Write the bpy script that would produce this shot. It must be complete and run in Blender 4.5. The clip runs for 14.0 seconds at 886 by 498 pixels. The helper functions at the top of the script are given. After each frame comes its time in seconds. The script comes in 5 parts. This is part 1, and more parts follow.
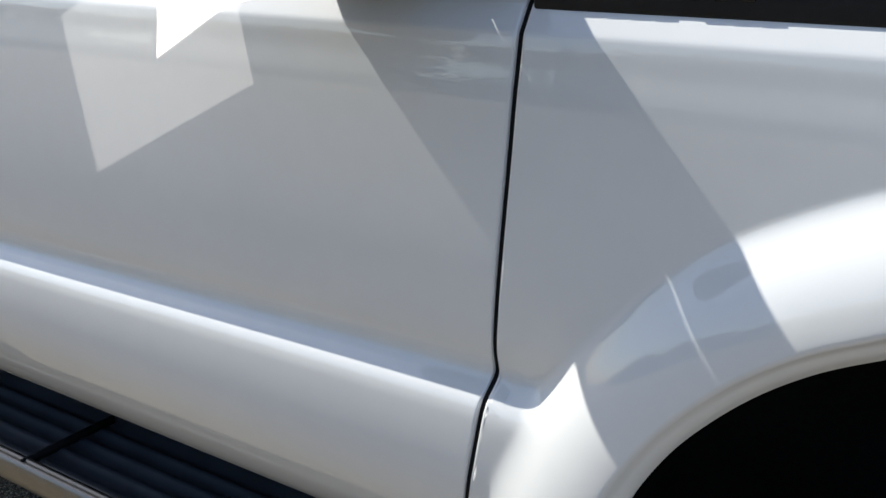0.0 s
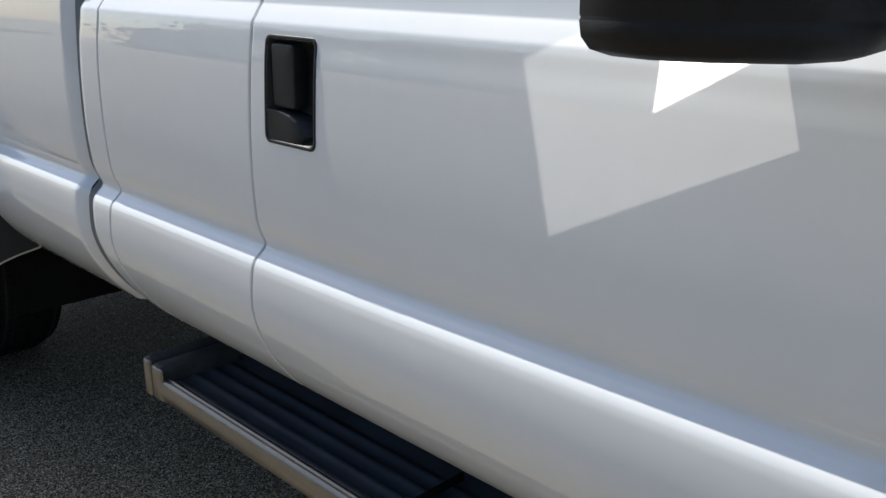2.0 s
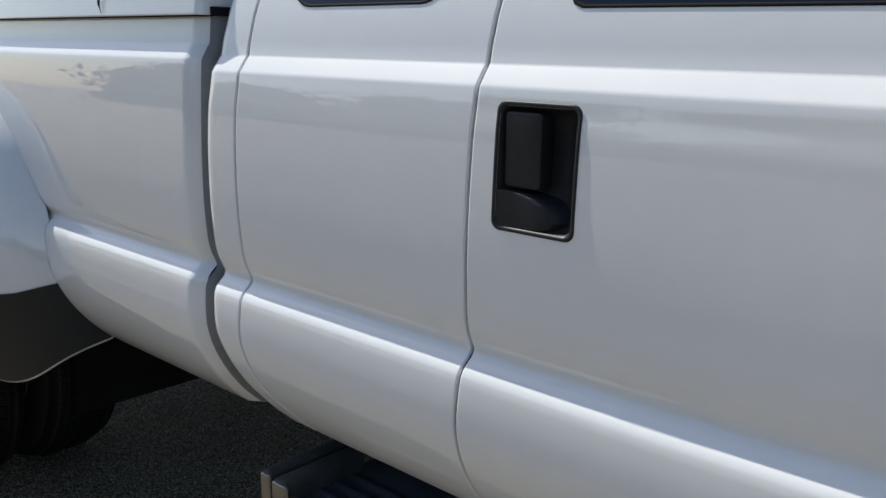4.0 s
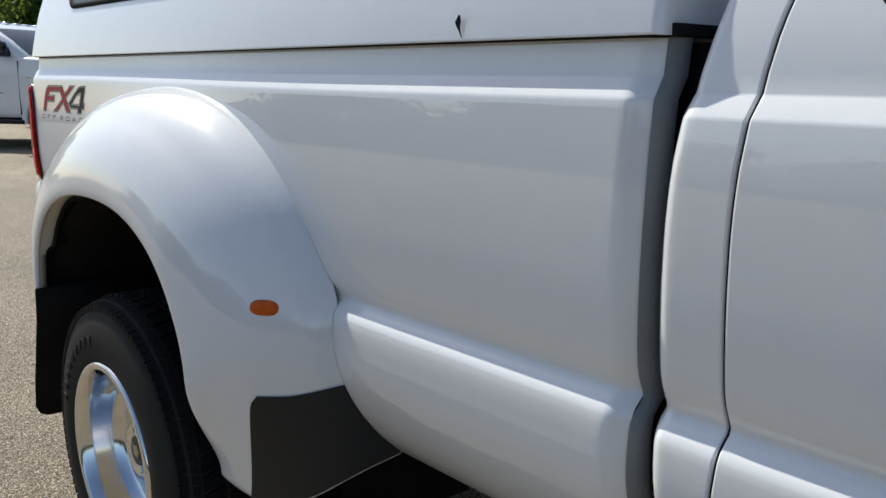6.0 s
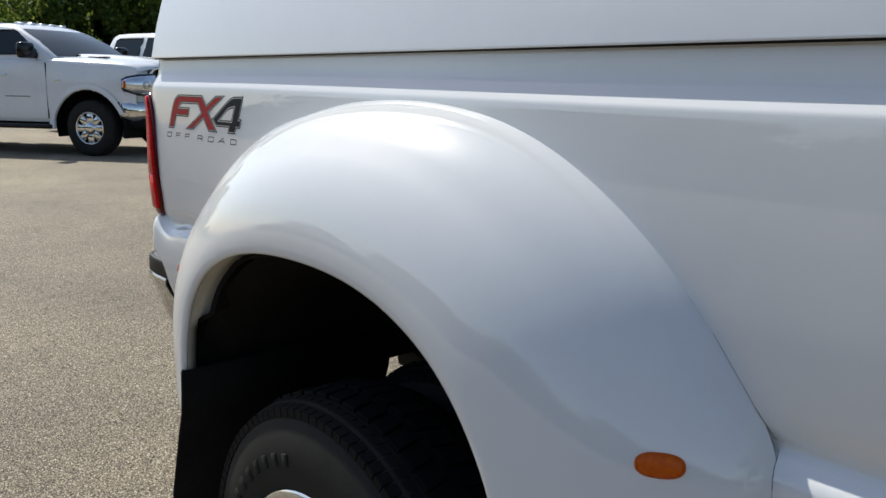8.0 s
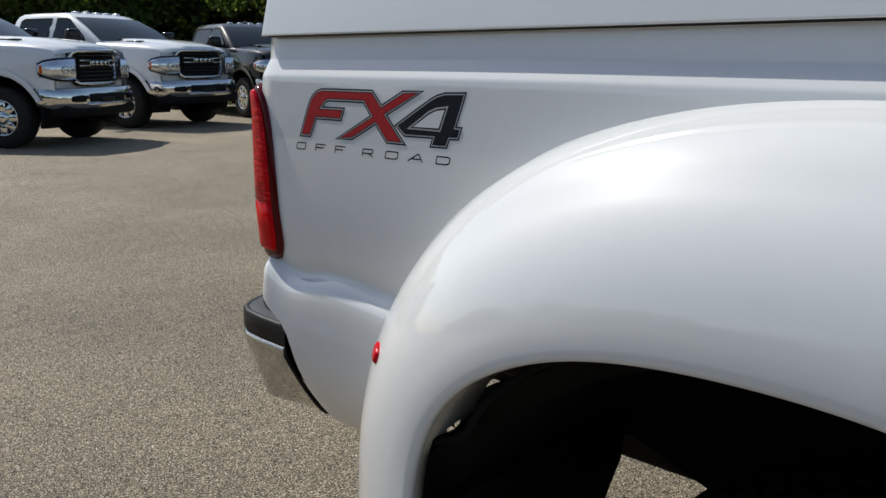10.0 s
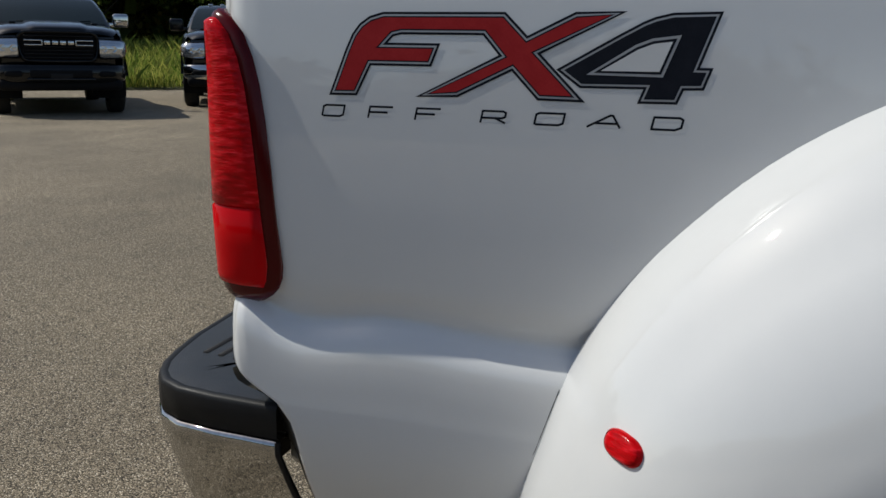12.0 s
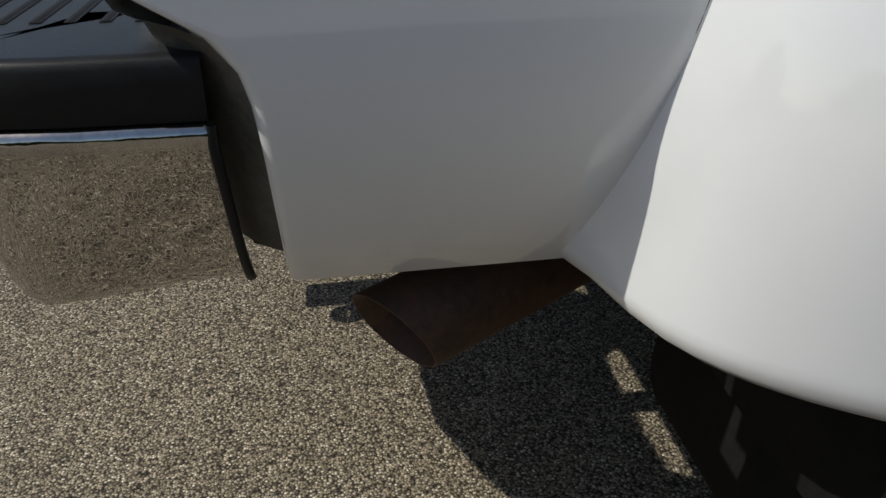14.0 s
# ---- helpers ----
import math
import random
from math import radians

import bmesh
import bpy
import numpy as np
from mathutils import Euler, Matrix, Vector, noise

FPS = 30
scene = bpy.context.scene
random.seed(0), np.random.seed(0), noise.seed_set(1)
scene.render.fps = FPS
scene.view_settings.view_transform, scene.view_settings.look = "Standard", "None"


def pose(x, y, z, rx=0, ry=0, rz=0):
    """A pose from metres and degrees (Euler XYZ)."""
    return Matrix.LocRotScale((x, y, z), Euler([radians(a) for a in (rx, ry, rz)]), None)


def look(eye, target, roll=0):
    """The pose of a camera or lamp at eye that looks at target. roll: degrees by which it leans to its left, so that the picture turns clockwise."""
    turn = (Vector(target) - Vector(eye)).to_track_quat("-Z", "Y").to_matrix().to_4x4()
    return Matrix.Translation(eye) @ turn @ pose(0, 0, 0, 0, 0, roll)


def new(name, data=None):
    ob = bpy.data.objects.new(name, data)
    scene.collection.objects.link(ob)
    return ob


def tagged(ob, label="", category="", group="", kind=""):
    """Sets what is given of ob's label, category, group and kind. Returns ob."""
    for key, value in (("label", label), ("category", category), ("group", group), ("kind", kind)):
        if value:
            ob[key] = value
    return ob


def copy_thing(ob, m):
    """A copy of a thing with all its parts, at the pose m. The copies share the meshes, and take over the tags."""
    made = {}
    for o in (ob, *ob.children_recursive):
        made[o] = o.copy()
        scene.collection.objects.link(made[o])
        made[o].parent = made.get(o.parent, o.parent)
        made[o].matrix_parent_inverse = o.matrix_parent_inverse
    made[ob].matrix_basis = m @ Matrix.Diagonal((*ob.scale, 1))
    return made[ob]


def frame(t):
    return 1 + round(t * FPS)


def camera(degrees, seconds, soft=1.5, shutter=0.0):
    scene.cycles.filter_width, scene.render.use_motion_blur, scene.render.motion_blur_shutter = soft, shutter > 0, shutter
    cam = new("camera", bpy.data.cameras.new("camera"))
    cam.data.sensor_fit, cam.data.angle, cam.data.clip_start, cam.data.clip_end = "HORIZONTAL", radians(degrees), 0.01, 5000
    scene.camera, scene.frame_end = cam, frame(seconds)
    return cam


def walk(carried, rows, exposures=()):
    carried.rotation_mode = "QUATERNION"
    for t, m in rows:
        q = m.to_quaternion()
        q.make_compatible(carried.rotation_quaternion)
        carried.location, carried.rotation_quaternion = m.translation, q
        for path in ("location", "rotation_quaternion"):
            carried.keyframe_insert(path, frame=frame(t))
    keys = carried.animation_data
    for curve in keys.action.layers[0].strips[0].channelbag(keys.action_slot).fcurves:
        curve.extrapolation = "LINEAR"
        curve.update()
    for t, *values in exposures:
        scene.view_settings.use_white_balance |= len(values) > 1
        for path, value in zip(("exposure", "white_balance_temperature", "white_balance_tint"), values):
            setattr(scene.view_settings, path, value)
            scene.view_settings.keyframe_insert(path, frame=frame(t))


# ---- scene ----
cam = camera(53.5, 14.0)
PATH = [
    (0, (3.765, -0.779, 1.364), (2.796, 0.86, 0.755), 1.8),
    (0.5, (3.741, -0.788, 1.356), (2.738, 0.83, 0.743), 1.9),
    (1, (3.639, -0.841, 1.37), (2.658, 0.787, 0.746), 2.1),
    (1.5, (3.518, -0.852, 1.384), (2.298, 0.599, 0.746), 1.2),
    (2, (3.38, -0.829, 1.382), (2.045, 0.537, 0.788), 0.9),
    (2.2, (3.34, -0.821, 1.364), (1.964, 0.516, 0.801), 1.4),
    (4.3, (2.796, -0.922, 1.364), (1.481, 0.517, 0.916), 0.7),
    (4.5, (2.71, -0.91, 1.371), (1.373, 0.513, 0.941), 0.6),
    (5, (2.522, -0.889, 1.371), (1.148, 0.509, 0.975), 0.5),
    (5.5, (2.344, -0.898, 1.348), (0.895, 0.425, 0.961), 0.4),
    (6, (2.115, -0.936, 1.352), (0.637, 0.355, 0.969), 0.5),
    (6.5, (1.934, -0.965, 1.321), (0.494, 0.371, 0.944), 1.0),
    (7, (1.679, -0.932, 1.318), (0.202, 0.363, 0.942), 1.0),
    (7.5, (1.471, -0.909, 1.319), (0.008, 0.403, 0.946), 1.3),
    (8, (1.221, -0.947, 1.361), (-0.269, 0.332, 0.981), 0.5),
    (8.5, (1.024, -0.992, 1.374), (-0.437, 0.317, 0.983), 0.1),
    (9, (0.799, -0.992, 1.371), (-0.646, 0.331, 0.97), -0.2),
    (9.2, (0.7, -0.989, 1.369), (-0.73, 0.349, 0.965), -0.1),
    (11.3, (-0.276, -0.881, 1.342), (-1.356, 0.739, 0.886), -0.3),
    (11.5, (-0.353, -0.866, 1.324), (-1.359, 0.801, 0.867), -0.2),
    (12, (-0.544, -0.864, 1.279), (-1.151, 0.991, 0.841), 1.0),
    (12.5, (-0.648, -0.78, 1.17), (-0.993, 1.126, 0.669), 0.9),
    (12.7, (-0.695, -0.72, 1.113), (-1.001, 1.167, 0.528), 0.6),
    (13, (-0.737, -0.635, 1.044), (-1.001, 1.211, 0.319), 0.5),
    (13.5, (-0.833, -0.574, 0.978), (-0.817, 1.241, 0.139), -0.7),
    (14, (-0.949, -0.558, 0.996), (-0.735, 1.221, 0.109), -1.7),
]
walk(cam, [(t, look(e, a, r)) for t, e, a, r in PATH],
     exposures=[(0, 0.70), (1, 0.72), (2, 0.66), (4.5, 0.52), (6.5, 0.48), (8.2, 0.36), (9, 0.20), (11.3, -0.12), (12, -0.3), (13, -0.52), (13.5, -0.6), (14, -0.36)])

# ---- light ----
world = bpy.data.worlds.new("world")
scene.world = world
world.use_nodes = True
wn = world.node_tree
sky = wn.nodes.new("ShaderNodeTexSky")
sky.sky_type, sky.sun_disc = "NISHITA", False
SUN = Vector((0.93, 0.02, -1.0)).normalized()      # the way the sunlight travels
sky.sun_elevation = math.asin(-SUN.z)
sky.sun_rotation = math.atan2(-SUN.x, -SUN.y)
sky.air_density, sky.dust_density, sky.ozone_density = 1.0, 1.0, 1.0
wn.links.new(sky.outputs[0], wn.nodes["Background"].inputs[0])
wn.nodes["Background"].inputs[1].default_value = 0.10
sun = new("sun", bpy.data.lights.new("sun", "SUN"))
sun.data.energy, sun.data.angle, sun.data.color = 3.9, radians(0.53), (0.975, 0.96, 0.88)
sun.matrix_world = look((0, 0, 20), Vector((0, 0, 20)) + SUN)


# ---- materials ----
def mat(name, color, rough=0.5, metal=0.0, coat=0.0, spec=0.5, gloss=1.8):
    m = bpy.data.materials.new(name)
    m.use_nodes = True
    b = m.node_tree.nodes["Principled BSDF"]
    b.inputs["Base Color"].default_value = (*color, 1)
    b.inputs["Roughness"].default_value = rough
    b.inputs["Metallic"].default_value = metal
    b.inputs["Coat Weight"].default_value = coat
    b.inputs["Coat Roughness"].default_value = 0.022
    b.inputs["Coat IOR"].default_value = gloss
    b.inputs["Specular IOR Level"].default_value = spec
    return m


def nodes(m):
    return m.node_tree.nodes, m.node_tree.links, m.node_tree.nodes["Principled BSDF"]


def noise_node(n, l, scale, detail=4.0, rough=0.55, coord="Object"):
    tc = n.new("ShaderNodeTexCoord")
    t = n.new("ShaderNodeTexNoise")
    t.inputs["Scale"].default_value, t.inputs["Detail"].default_value = scale, detail
    t.inputs["Roughness"].default_value = rough
    l.new(tc.outputs[coord], t.inputs["Vector"])
    return t


def ramp(n, l, src, stops):
    r = n.new("ShaderNodeValToRGB")
    while len(r.color_ramp.elements) < len(stops):
        r.color_ramp.elements.new(0.5)
    for e, (p, c) in zip(r.color_ramp.elements, stops):
        e.position, e.color = p, (*c, 1) if len(c) == 3 else c
    l.new(src, r.inputs[0])
    return r


def bump(n, l, b, src, strength, dist):
    k = n.new("ShaderNodeBump")
    k.inputs["Strength"].default_value, k.inputs["Distance"].default_value = strength, dist
    l.new(src, k.inputs["Height"])
    l.new(k.outputs[0], b.inputs["Normal"])
    return k


def varied(m, lo, hi, scale, bump_scale=0, bump_strength=0.2, bump_dist=0.002, rough=None):
    """Two scales of colour variation, with fine relief."""
    n, l, b = nodes(m)
    big, small = noise_node(n, l, scale), noise_node(n, l, scale * 9)
    mix = n.new("ShaderNodeMath")
    mix.operation = "MULTIPLY_ADD"
    mix.inputs[1].default_value = 0.4
    l.new(small.outputs[0], mix.inputs[0])
    half = n.new("ShaderNodeMath")
    half.operation = "MULTIPLY"
    half.inputs[1].default_value = 0.6
    l.new(big.outputs[0], half.inputs[0])
    l.new(half.outputs[0], mix.inputs[2])
    r = ramp(n, l, mix.outputs[0], [(0.3, lo), (0.7, hi)])
    l.new(r.outputs[0], b.inputs["Base Color"])
    if bump_scale:
        t = noise_node(n, l, bump_scale, 3)
        bump(n, l, b, t.outputs[0], bump_strength, bump_dist)
    if rough:
        q = ramp(n, l, mix.outputs[0], [(0.3, (rough[0],) * 3), (0.7, (rough[1],) * 3)])
        l.new(q.outputs[0], b.inputs["Roughness"])
    return m


PAINT = varied(mat("white_paint", (0.78, 0.78, 0.77), 0.35, 0, 1.0, 0.06, 1.7), (0.75, 0.755, 0.755), (0.79, 0.79, 0.785), 3.0, 0, rough=(0.32, 0.42))
CAPPAINT = varied(mat("white_gelcoat", (0.78, 0.78, 0.77), 0.3, 0, 0.8), (0.76, 0.76, 0.755), (0.8, 0.8, 0.795), 4.0, 0, rough=(0.3, 0.4))
BLACK = varied(mat("black_plastic", (0.02, 0.02, 0.022), 0.5, spec=0.22), (0.009, 0.009, 0.010), (0.018, 0.018, 0.019), 12, 900, 0.35, 0.0006, rough=(0.4, 0.6))
GUARD = varied(mat("grey_guard_film", (0.03, 0.032, 0.035), 0.6, spec=0.35), (0.012, 0.0125, 0.013), (0.021, 0.022, 0.0225), 15, 1200, 0.2, 0.0004, rough=(0.5, 0.65))
HANDLE = varied(mat("satin_black_plastic", (0.012, 0.013, 0.015), 0.35, spec=0.3), (0.010, 0.011, 0.013), (0.02, 0.021, 0.024), 14, 700, 0.15, 0.0004, rough=(0.38, 0.5))
GLOSSBLACK = mat("gloss_black", (0.006, 0.006, 0.007), 0.18, 0, 0.0, 0.35)
# black for rubber parts, also painted in for shade inside seams and gaps
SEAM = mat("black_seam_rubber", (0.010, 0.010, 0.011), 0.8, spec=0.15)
GREY = varied(mat("grey_primer", (0.2, 0.2, 0.2), 0.5), (0.16, 0.165, 0.17), (0.22, 0.225, 0.23), 8)
# tread rubber, darker than the sidewall to paint in the wheel well's shade
SHADED_TREAD = varied(mat("tread_rubber", (0.008, 0.008, 0.009), 0.8, spec=0.12), (0.005, 0.005, 0.0055), (0.011, 0.011, 0.012), 14, 300, 0.3, 0.001, rough=(0.6, 0.85))
RUBBER = varied(mat("tyre_rubber", (0.02, 0.02, 0.02), 0.75, spec=0.15), (0.014, 0.0138, 0.0132), (0.034, 0.032, 0.029), 14, 300, 0.4, 0.001, rough=(0.6, 0.85))
CHROME = varied(mat("chrome", (0.75, 0.74, 0.72), 0.06, 1.0), (0.66, 0.65, 0.63), (0.78, 0.77, 0.75), 20, 45, 0.10, 0.001, rough=(0.03, 0.09))
ALU = varied(mat("polished_aluminium", (0.72, 0.72, 0.72), 0.1, 1.0), (0.66, 0.66, 0.66), (0.78, 0.78, 0.78), 25, 0, rough=(0.06, 0.16))
GLASS = mat("dark_glass", (0.004, 0.009, 0.02), 0.03, 0, 0.0, 0.3)
WAVYCHROME = varied(mat("pebbled_chrome", (0.7, 0.69, 0.67), 0.06, 1.0), (0.40, 0.39, 0.37), (0.66, 0.65, 0.63), 14, 26, 0.35, 0.003, rough=(0.008, 0.025))
RUST = varied(mat("rusty_steel", (0.05, 0.035, 0.028), 0.7, 0.3), (0.035, 0.026, 0.020), (0.17, 0.085, 0.045), 12, 200, 0.4, 0.001, rough=(0.55, 0.8))
PADTOP = varied(mat("grained_step_plastic", (0.03, 0.031, 0.033), 0.4, spec=0.5), (0.020, 0.0205, 0.022), (0.035, 0.036, 0.038), 10, 480, 0.5, 0.0012, rough=(0.32, 0.45))
STEEL = varied(mat("dark_frame_steel", (0.01, 0.01, 0.01), 0.7, 0.0, spec=0.1), (0.004, 0.004, 0.004), (0.012, 0.011, 0.010), 9, 150, 0.3, 0.001)
LINER = varied(mat("wheel_liner_plastic", (0.012, 0.012, 0.012), 0.8, spec=0.08), (0.006, 0.006, 0.006), (0.015, 0.0145, 0.014), 9, 250, 0.3, 0.001)
RED = mat("red_lens", (0.60, 0.002, 0.005), 0.12, 0, 0.0, 0.12)
REDDARK = mat("dark_red_lens", (0.09, 0.002, 0.003), 0.15, 0, 0.0, 0.25)
AMBER = varied(mat("amber_lens", (0.62, 0.13, 0.002), 0.25, 0, 0.0, 0.25), (0.46, 0.062, 0.001), (0.72, 0.135, 0.002), 90, 350, 0.3, 0.001)
TAN_EMBLEM = mat("brass_emblem", (0.45, 0.34, 0.16), 0.35, 0.8)
MIRROR = mat("mirror_glass", (0.9, 0.9, 0.9), 0.0, 1.0)


# ---- mesh helpers ----
def part(name, bm, material, parent=None, label="", smooth=True, loose=False):
    me = bpy.data.meshes.new(name)
    if not loose:
        bmesh.ops.recalc_face_normals(bm, faces=bm.faces)
    bm.to_mesh(me)
    bm.free()
    me.materials.append(material)
    if smooth:
        me.shade_smooth()
    ob = new(name, me)
    ob.parent = parent
    if label:
        ob["label"] = label
    return ob


def thing(name, label, category, place=(0, 0, 0), group="", kind=""):
    return tagged(new(name), label, category, group, kind) if place == (0, 0, 0) else placed(name, label, category, place, group, kind)


def placed(name, label, category, place, group="", kind=""):
    ob = tagged(new(name), label, category, group, kind)
    ob.location = place
    return ob


def grid(bm, pts):
    """Quads over a 2D array of places."""
    vs = [[bm.verts.new(p) for p in row] for row in pts]
    for a, b in zip(vs, vs[1:]):
        for i in range(len(a) - 1):
            bm.faces.new((a[i], a[i + 1], b[i + 1], b[i]))
    return vs


def box(bm, lo, hi, bevel=0.0, seg=2, m=None):
    r = bmesh.ops.create_cube(bm, size=1)
    vs = r["verts"]
    s = [h - l for l, h in zip(lo, hi)]
    c = [(h + l) / 2 for l, h in zip(lo, hi)]
    bmesh.ops.scale(bm, vec=s, verts=vs)
    bmesh.ops.translate(bm, vec=c, verts=vs)
    if bevel:
        es = list({e for v in vs for e in v.link_edges})
        g = bmesh.ops.bevel(bm, geom=es, offset=bevel, segments=seg, profile=0.5, affect="EDGES")
        vs = [v for v in bm.verts if v.is_valid and v in set(g["verts"]) | set(vs)]
    if m is not None:
        bmesh.ops.transform(bm, matrix=m, verts=[v for v in vs if v.is_valid])
    return bm


def boxed(lo, hi, bevel=0.0, seg=2):
    return box(bmesh.new(), lo, hi, bevel, seg)


def lathe(bm, profile, seg=64, center=(0, 0, 0), a0=0.0, a1=2 * math.pi):
    """A profile of (radius, y) turned about an axis along y."""
    full = abs(a1 - a0 - 2 * math.pi) < 1e-6
    n = seg if full else seg + 1
    rows = []
    for r, y in profile:
        row = []
        for i in range(n):
            a = a0 + (a1 - a0) * i / seg
            row.append(bm.verts.new((center[0] + r * math.cos(a), center[1] + y, center[2] + r * math.sin(a))))
        rows.append(row)
    for p, q in zip(rows, rows[1:]):
        for i in range(seg):
            j = (i + 1) % n
            bm.faces.new((p[i], p[j], q[j], q[i]))
    return rows


def tube(bm, pts, r, seg=12, caps=True):
    """A round bar along a line of places."""
    pts = [Vector(p) for p in pts]
    rings = []
    for i, p in enumerate(pts):
        d = (pts[min(i + 1, len(pts) - 1)] - pts[max(i - 1, 0)]).normalized()
        q = d.to_track_quat("Z", "Y")
        rr = r[i] if isinstance(r, (list, tuple)) else r
        rings.append([bm.verts.new(p + q @ Vector((rr * math.cos(2 * math.pi * k / seg), rr * math.sin(2 * math.pi * k / seg), 0))) for k in range(seg)])
    for a, b in zip(rings, rings[1:]):
        for k in range(seg):
            bm.faces.new((a[k], a[(k + 1) % seg], b[(k + 1) % seg], b[k]))
    if caps:
        bm.faces.new(rings[0])
        bm.faces.new(rings[-1])
    return bm


def prism(bm, outline, axis, lo, hi):
    """An outline in the plane across an axis, drawn out from lo to hi along it."""
    def at(p, v):
        q = list(p)
        q.insert("xyz".index(axis), v)
        return q
    a = [bm.verts.new(at(p, lo)) for p in outline]
    b = [bm.verts.new(at(p, hi)) for p in outline]
    n = len(a)
    for i in range(n):
        bm.faces.new((a[i], a[(i + 1) % n], b[(i + 1) % n], b[i]))
    bm.faces.new(a)
    bm.faces.new(b)
    return bm


def curve1(pts):
    """A smooth function through (u, v) places."""
    us, vs = [p[0] for p in pts], [p[1] for p in pts]
    if us[0] > us[-1]:
        us, vs = us[::-1], vs[::-1]
    ms = []
    for i in range(len(us)):
        a, b = max(i - 1, 0), min(i + 1, len(us) - 1)
        ms.append((vs[b] - vs[a]) / (us[b] - us[a]))

    def f(u):
        if u <= us[0]:
            return vs[0]
        if u >= us[-1]:
            return vs[-1]
        i = max(k for k in range(len(us)) if us[k] <= u)
        if i == len(us) - 1:
            return vs[-1]
        h = us[i + 1] - us[i]
        t = (u - us[i]) / h
        return ((2 * t**3 - 3 * t**2 + 1) * vs[i] + (t**3 - 2 * t**2 + t) * h * ms[i] + (3 * t**2 - 2 * t**3) * vs[i + 1] + (t**3 - t**2) * h * ms[i + 1])
    return f


def smooth(a, b, u):
    t = min(max((u - a) / (b - a), 0.0), 1.0)
    return t * t * (3 - 2 * t)


WIDTH = 2.03        # over the door skins; the near skin lies at y = 0


def mirrored(ob, name=None):
    """The same part on the far side of the truck."""
    me = ob.data.copy()
    me.transform(Matrix.Translation((0, WIDTH, 0)) @ Matrix.Diagonal((1, -1, 1, 1)))
    me.flip_normals()
    c = new(ob.name.split(".")[0], me)
    c.parent = ob.parent
    if "label" in ob:
        c["label"] = ob["label"]
    return c


# ---- the ground ----
def ground_z(x, y):
    u = max(0.0, -x - 1.3)
    return 0.15 * (1 - math.exp(-u / 4.5)) * smooth(0, 1.2, u) if u else 0.0


def asphalt():
    m = mat("worn_asphalt", (0.2, 0.19, 0.17), 0.8, spec=0.32)
    n, l, b = nodes(m)
    tc = n.new("ShaderNodeTexCoord")
    v = n.new("ShaderNodeTexVoronoi")
    v.inputs["Scale"].default_value = 215
    v.inputs["Randomness"].default_value = 1.0
    l.new(tc.outputs["Object"], v.inputs["Vector"])
    sep = n.new("ShaderNodeSeparateColor")
    l.new(v.outputs["Color"], sep.inputs[0])
    stone = ramp(n, l, sep.outputs[0], [(0.0, (0.055, 0.043, 0.029)), (0.3, (0.235, 0.191, 0.134)), (0.75, (0.40, 0.33, 0.232)), (0.93, (0.60, 0.51, 0.38)), (1.0, (0.85, 0.76, 0.62))])
    gap = ramp(n, l, v.outputs["Distance"], [(0.3, (1, 1, 1)), (0.75, (0.14, 0.14, 0.14))])
    mul = n.new("ShaderNodeMix")
    mul.data_type, mul.blend_type = "RGBA", "MULTIPLY"
    mul.inputs["Factor"].default_value = 1.0
    l.new(stone.outputs[0], mul.inputs["A"])
    l.new(gap.outputs[0], mul.inputs["B"])
    patch = noise_node(n, l, 0.7, 6, 0.6)
    pr = ramp(n, l, patch.outputs[0], [(0.28, (0.82, 0.815, 0.81)), (0.72, (1.0, 0.99, 0.97))])
    pr.color_ramp.elements[1].color = (1.28, 1.255, 1.21, 1)
    mul2 = n.new("ShaderNodeMix")
    mul2.data_type, mul2.blend_type = "RGBA", "MULTIPLY"
    mul2.inputs["Factor"].default_value = 1.0
    l.new(mul.outputs["Result"], mul2.inputs["A"])
    l.new(pr.outputs[0], mul2.inputs["B"])
    # brighter far ground is painted in: colour climbs to 1.32 at x = -10
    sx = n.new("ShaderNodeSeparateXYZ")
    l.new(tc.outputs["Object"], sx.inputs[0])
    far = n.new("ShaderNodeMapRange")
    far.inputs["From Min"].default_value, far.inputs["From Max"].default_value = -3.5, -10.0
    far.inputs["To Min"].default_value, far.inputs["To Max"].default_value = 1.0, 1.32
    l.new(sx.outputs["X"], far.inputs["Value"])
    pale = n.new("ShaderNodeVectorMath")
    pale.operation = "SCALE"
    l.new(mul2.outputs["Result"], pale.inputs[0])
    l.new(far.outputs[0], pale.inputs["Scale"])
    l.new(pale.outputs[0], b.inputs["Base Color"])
    inv = n.new("ShaderNodeMath")
    inv.operation = "SUBTRACT"
    inv.inputs[0].default_value = 1.0
    l.new(v.outputs["Distance"], inv.inputs[1])
    bump(n, l, b, inv.outputs[0], 0.7, 0.004)
    return m


ASPHALT = asphalt()


def axis_steps(lo, hi, near, far_step):
    out, v, s = [0.0], 0.0, 0.25
    while v < hi:
        v += s if v < near else max(s, v * 0.25)
        out.append(min(v, hi))
    v = 0.0
    while v > lo:
        v -= s if v > -near else max(s, -v * 0.25)
        out.insert(0, max(v, lo))
    return out


def build_ground():
    xs, ys = axis_steps(-1500, 1500, 14, 2), axis_steps(-1500, 1500, 4, 2)
    bm = bmesh.new()
    grid(bm, [[(x, y, ground_z(x, y)) for y in ys] for x in xs])
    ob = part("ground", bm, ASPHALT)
    if ob.data.polygons[0].normal.z < 0:
        ob.data.flip_normals()
    tagged(ob, "worn grey-brown asphalt lot with exposed stones", "asphalt lot", kind="structure")


build_ground()


# ---- the pickup: side skins ----
truck = thing("pickup_truck", "white dual-wheel extended-cab pickup truck parked on asphalt", "pickup truck")

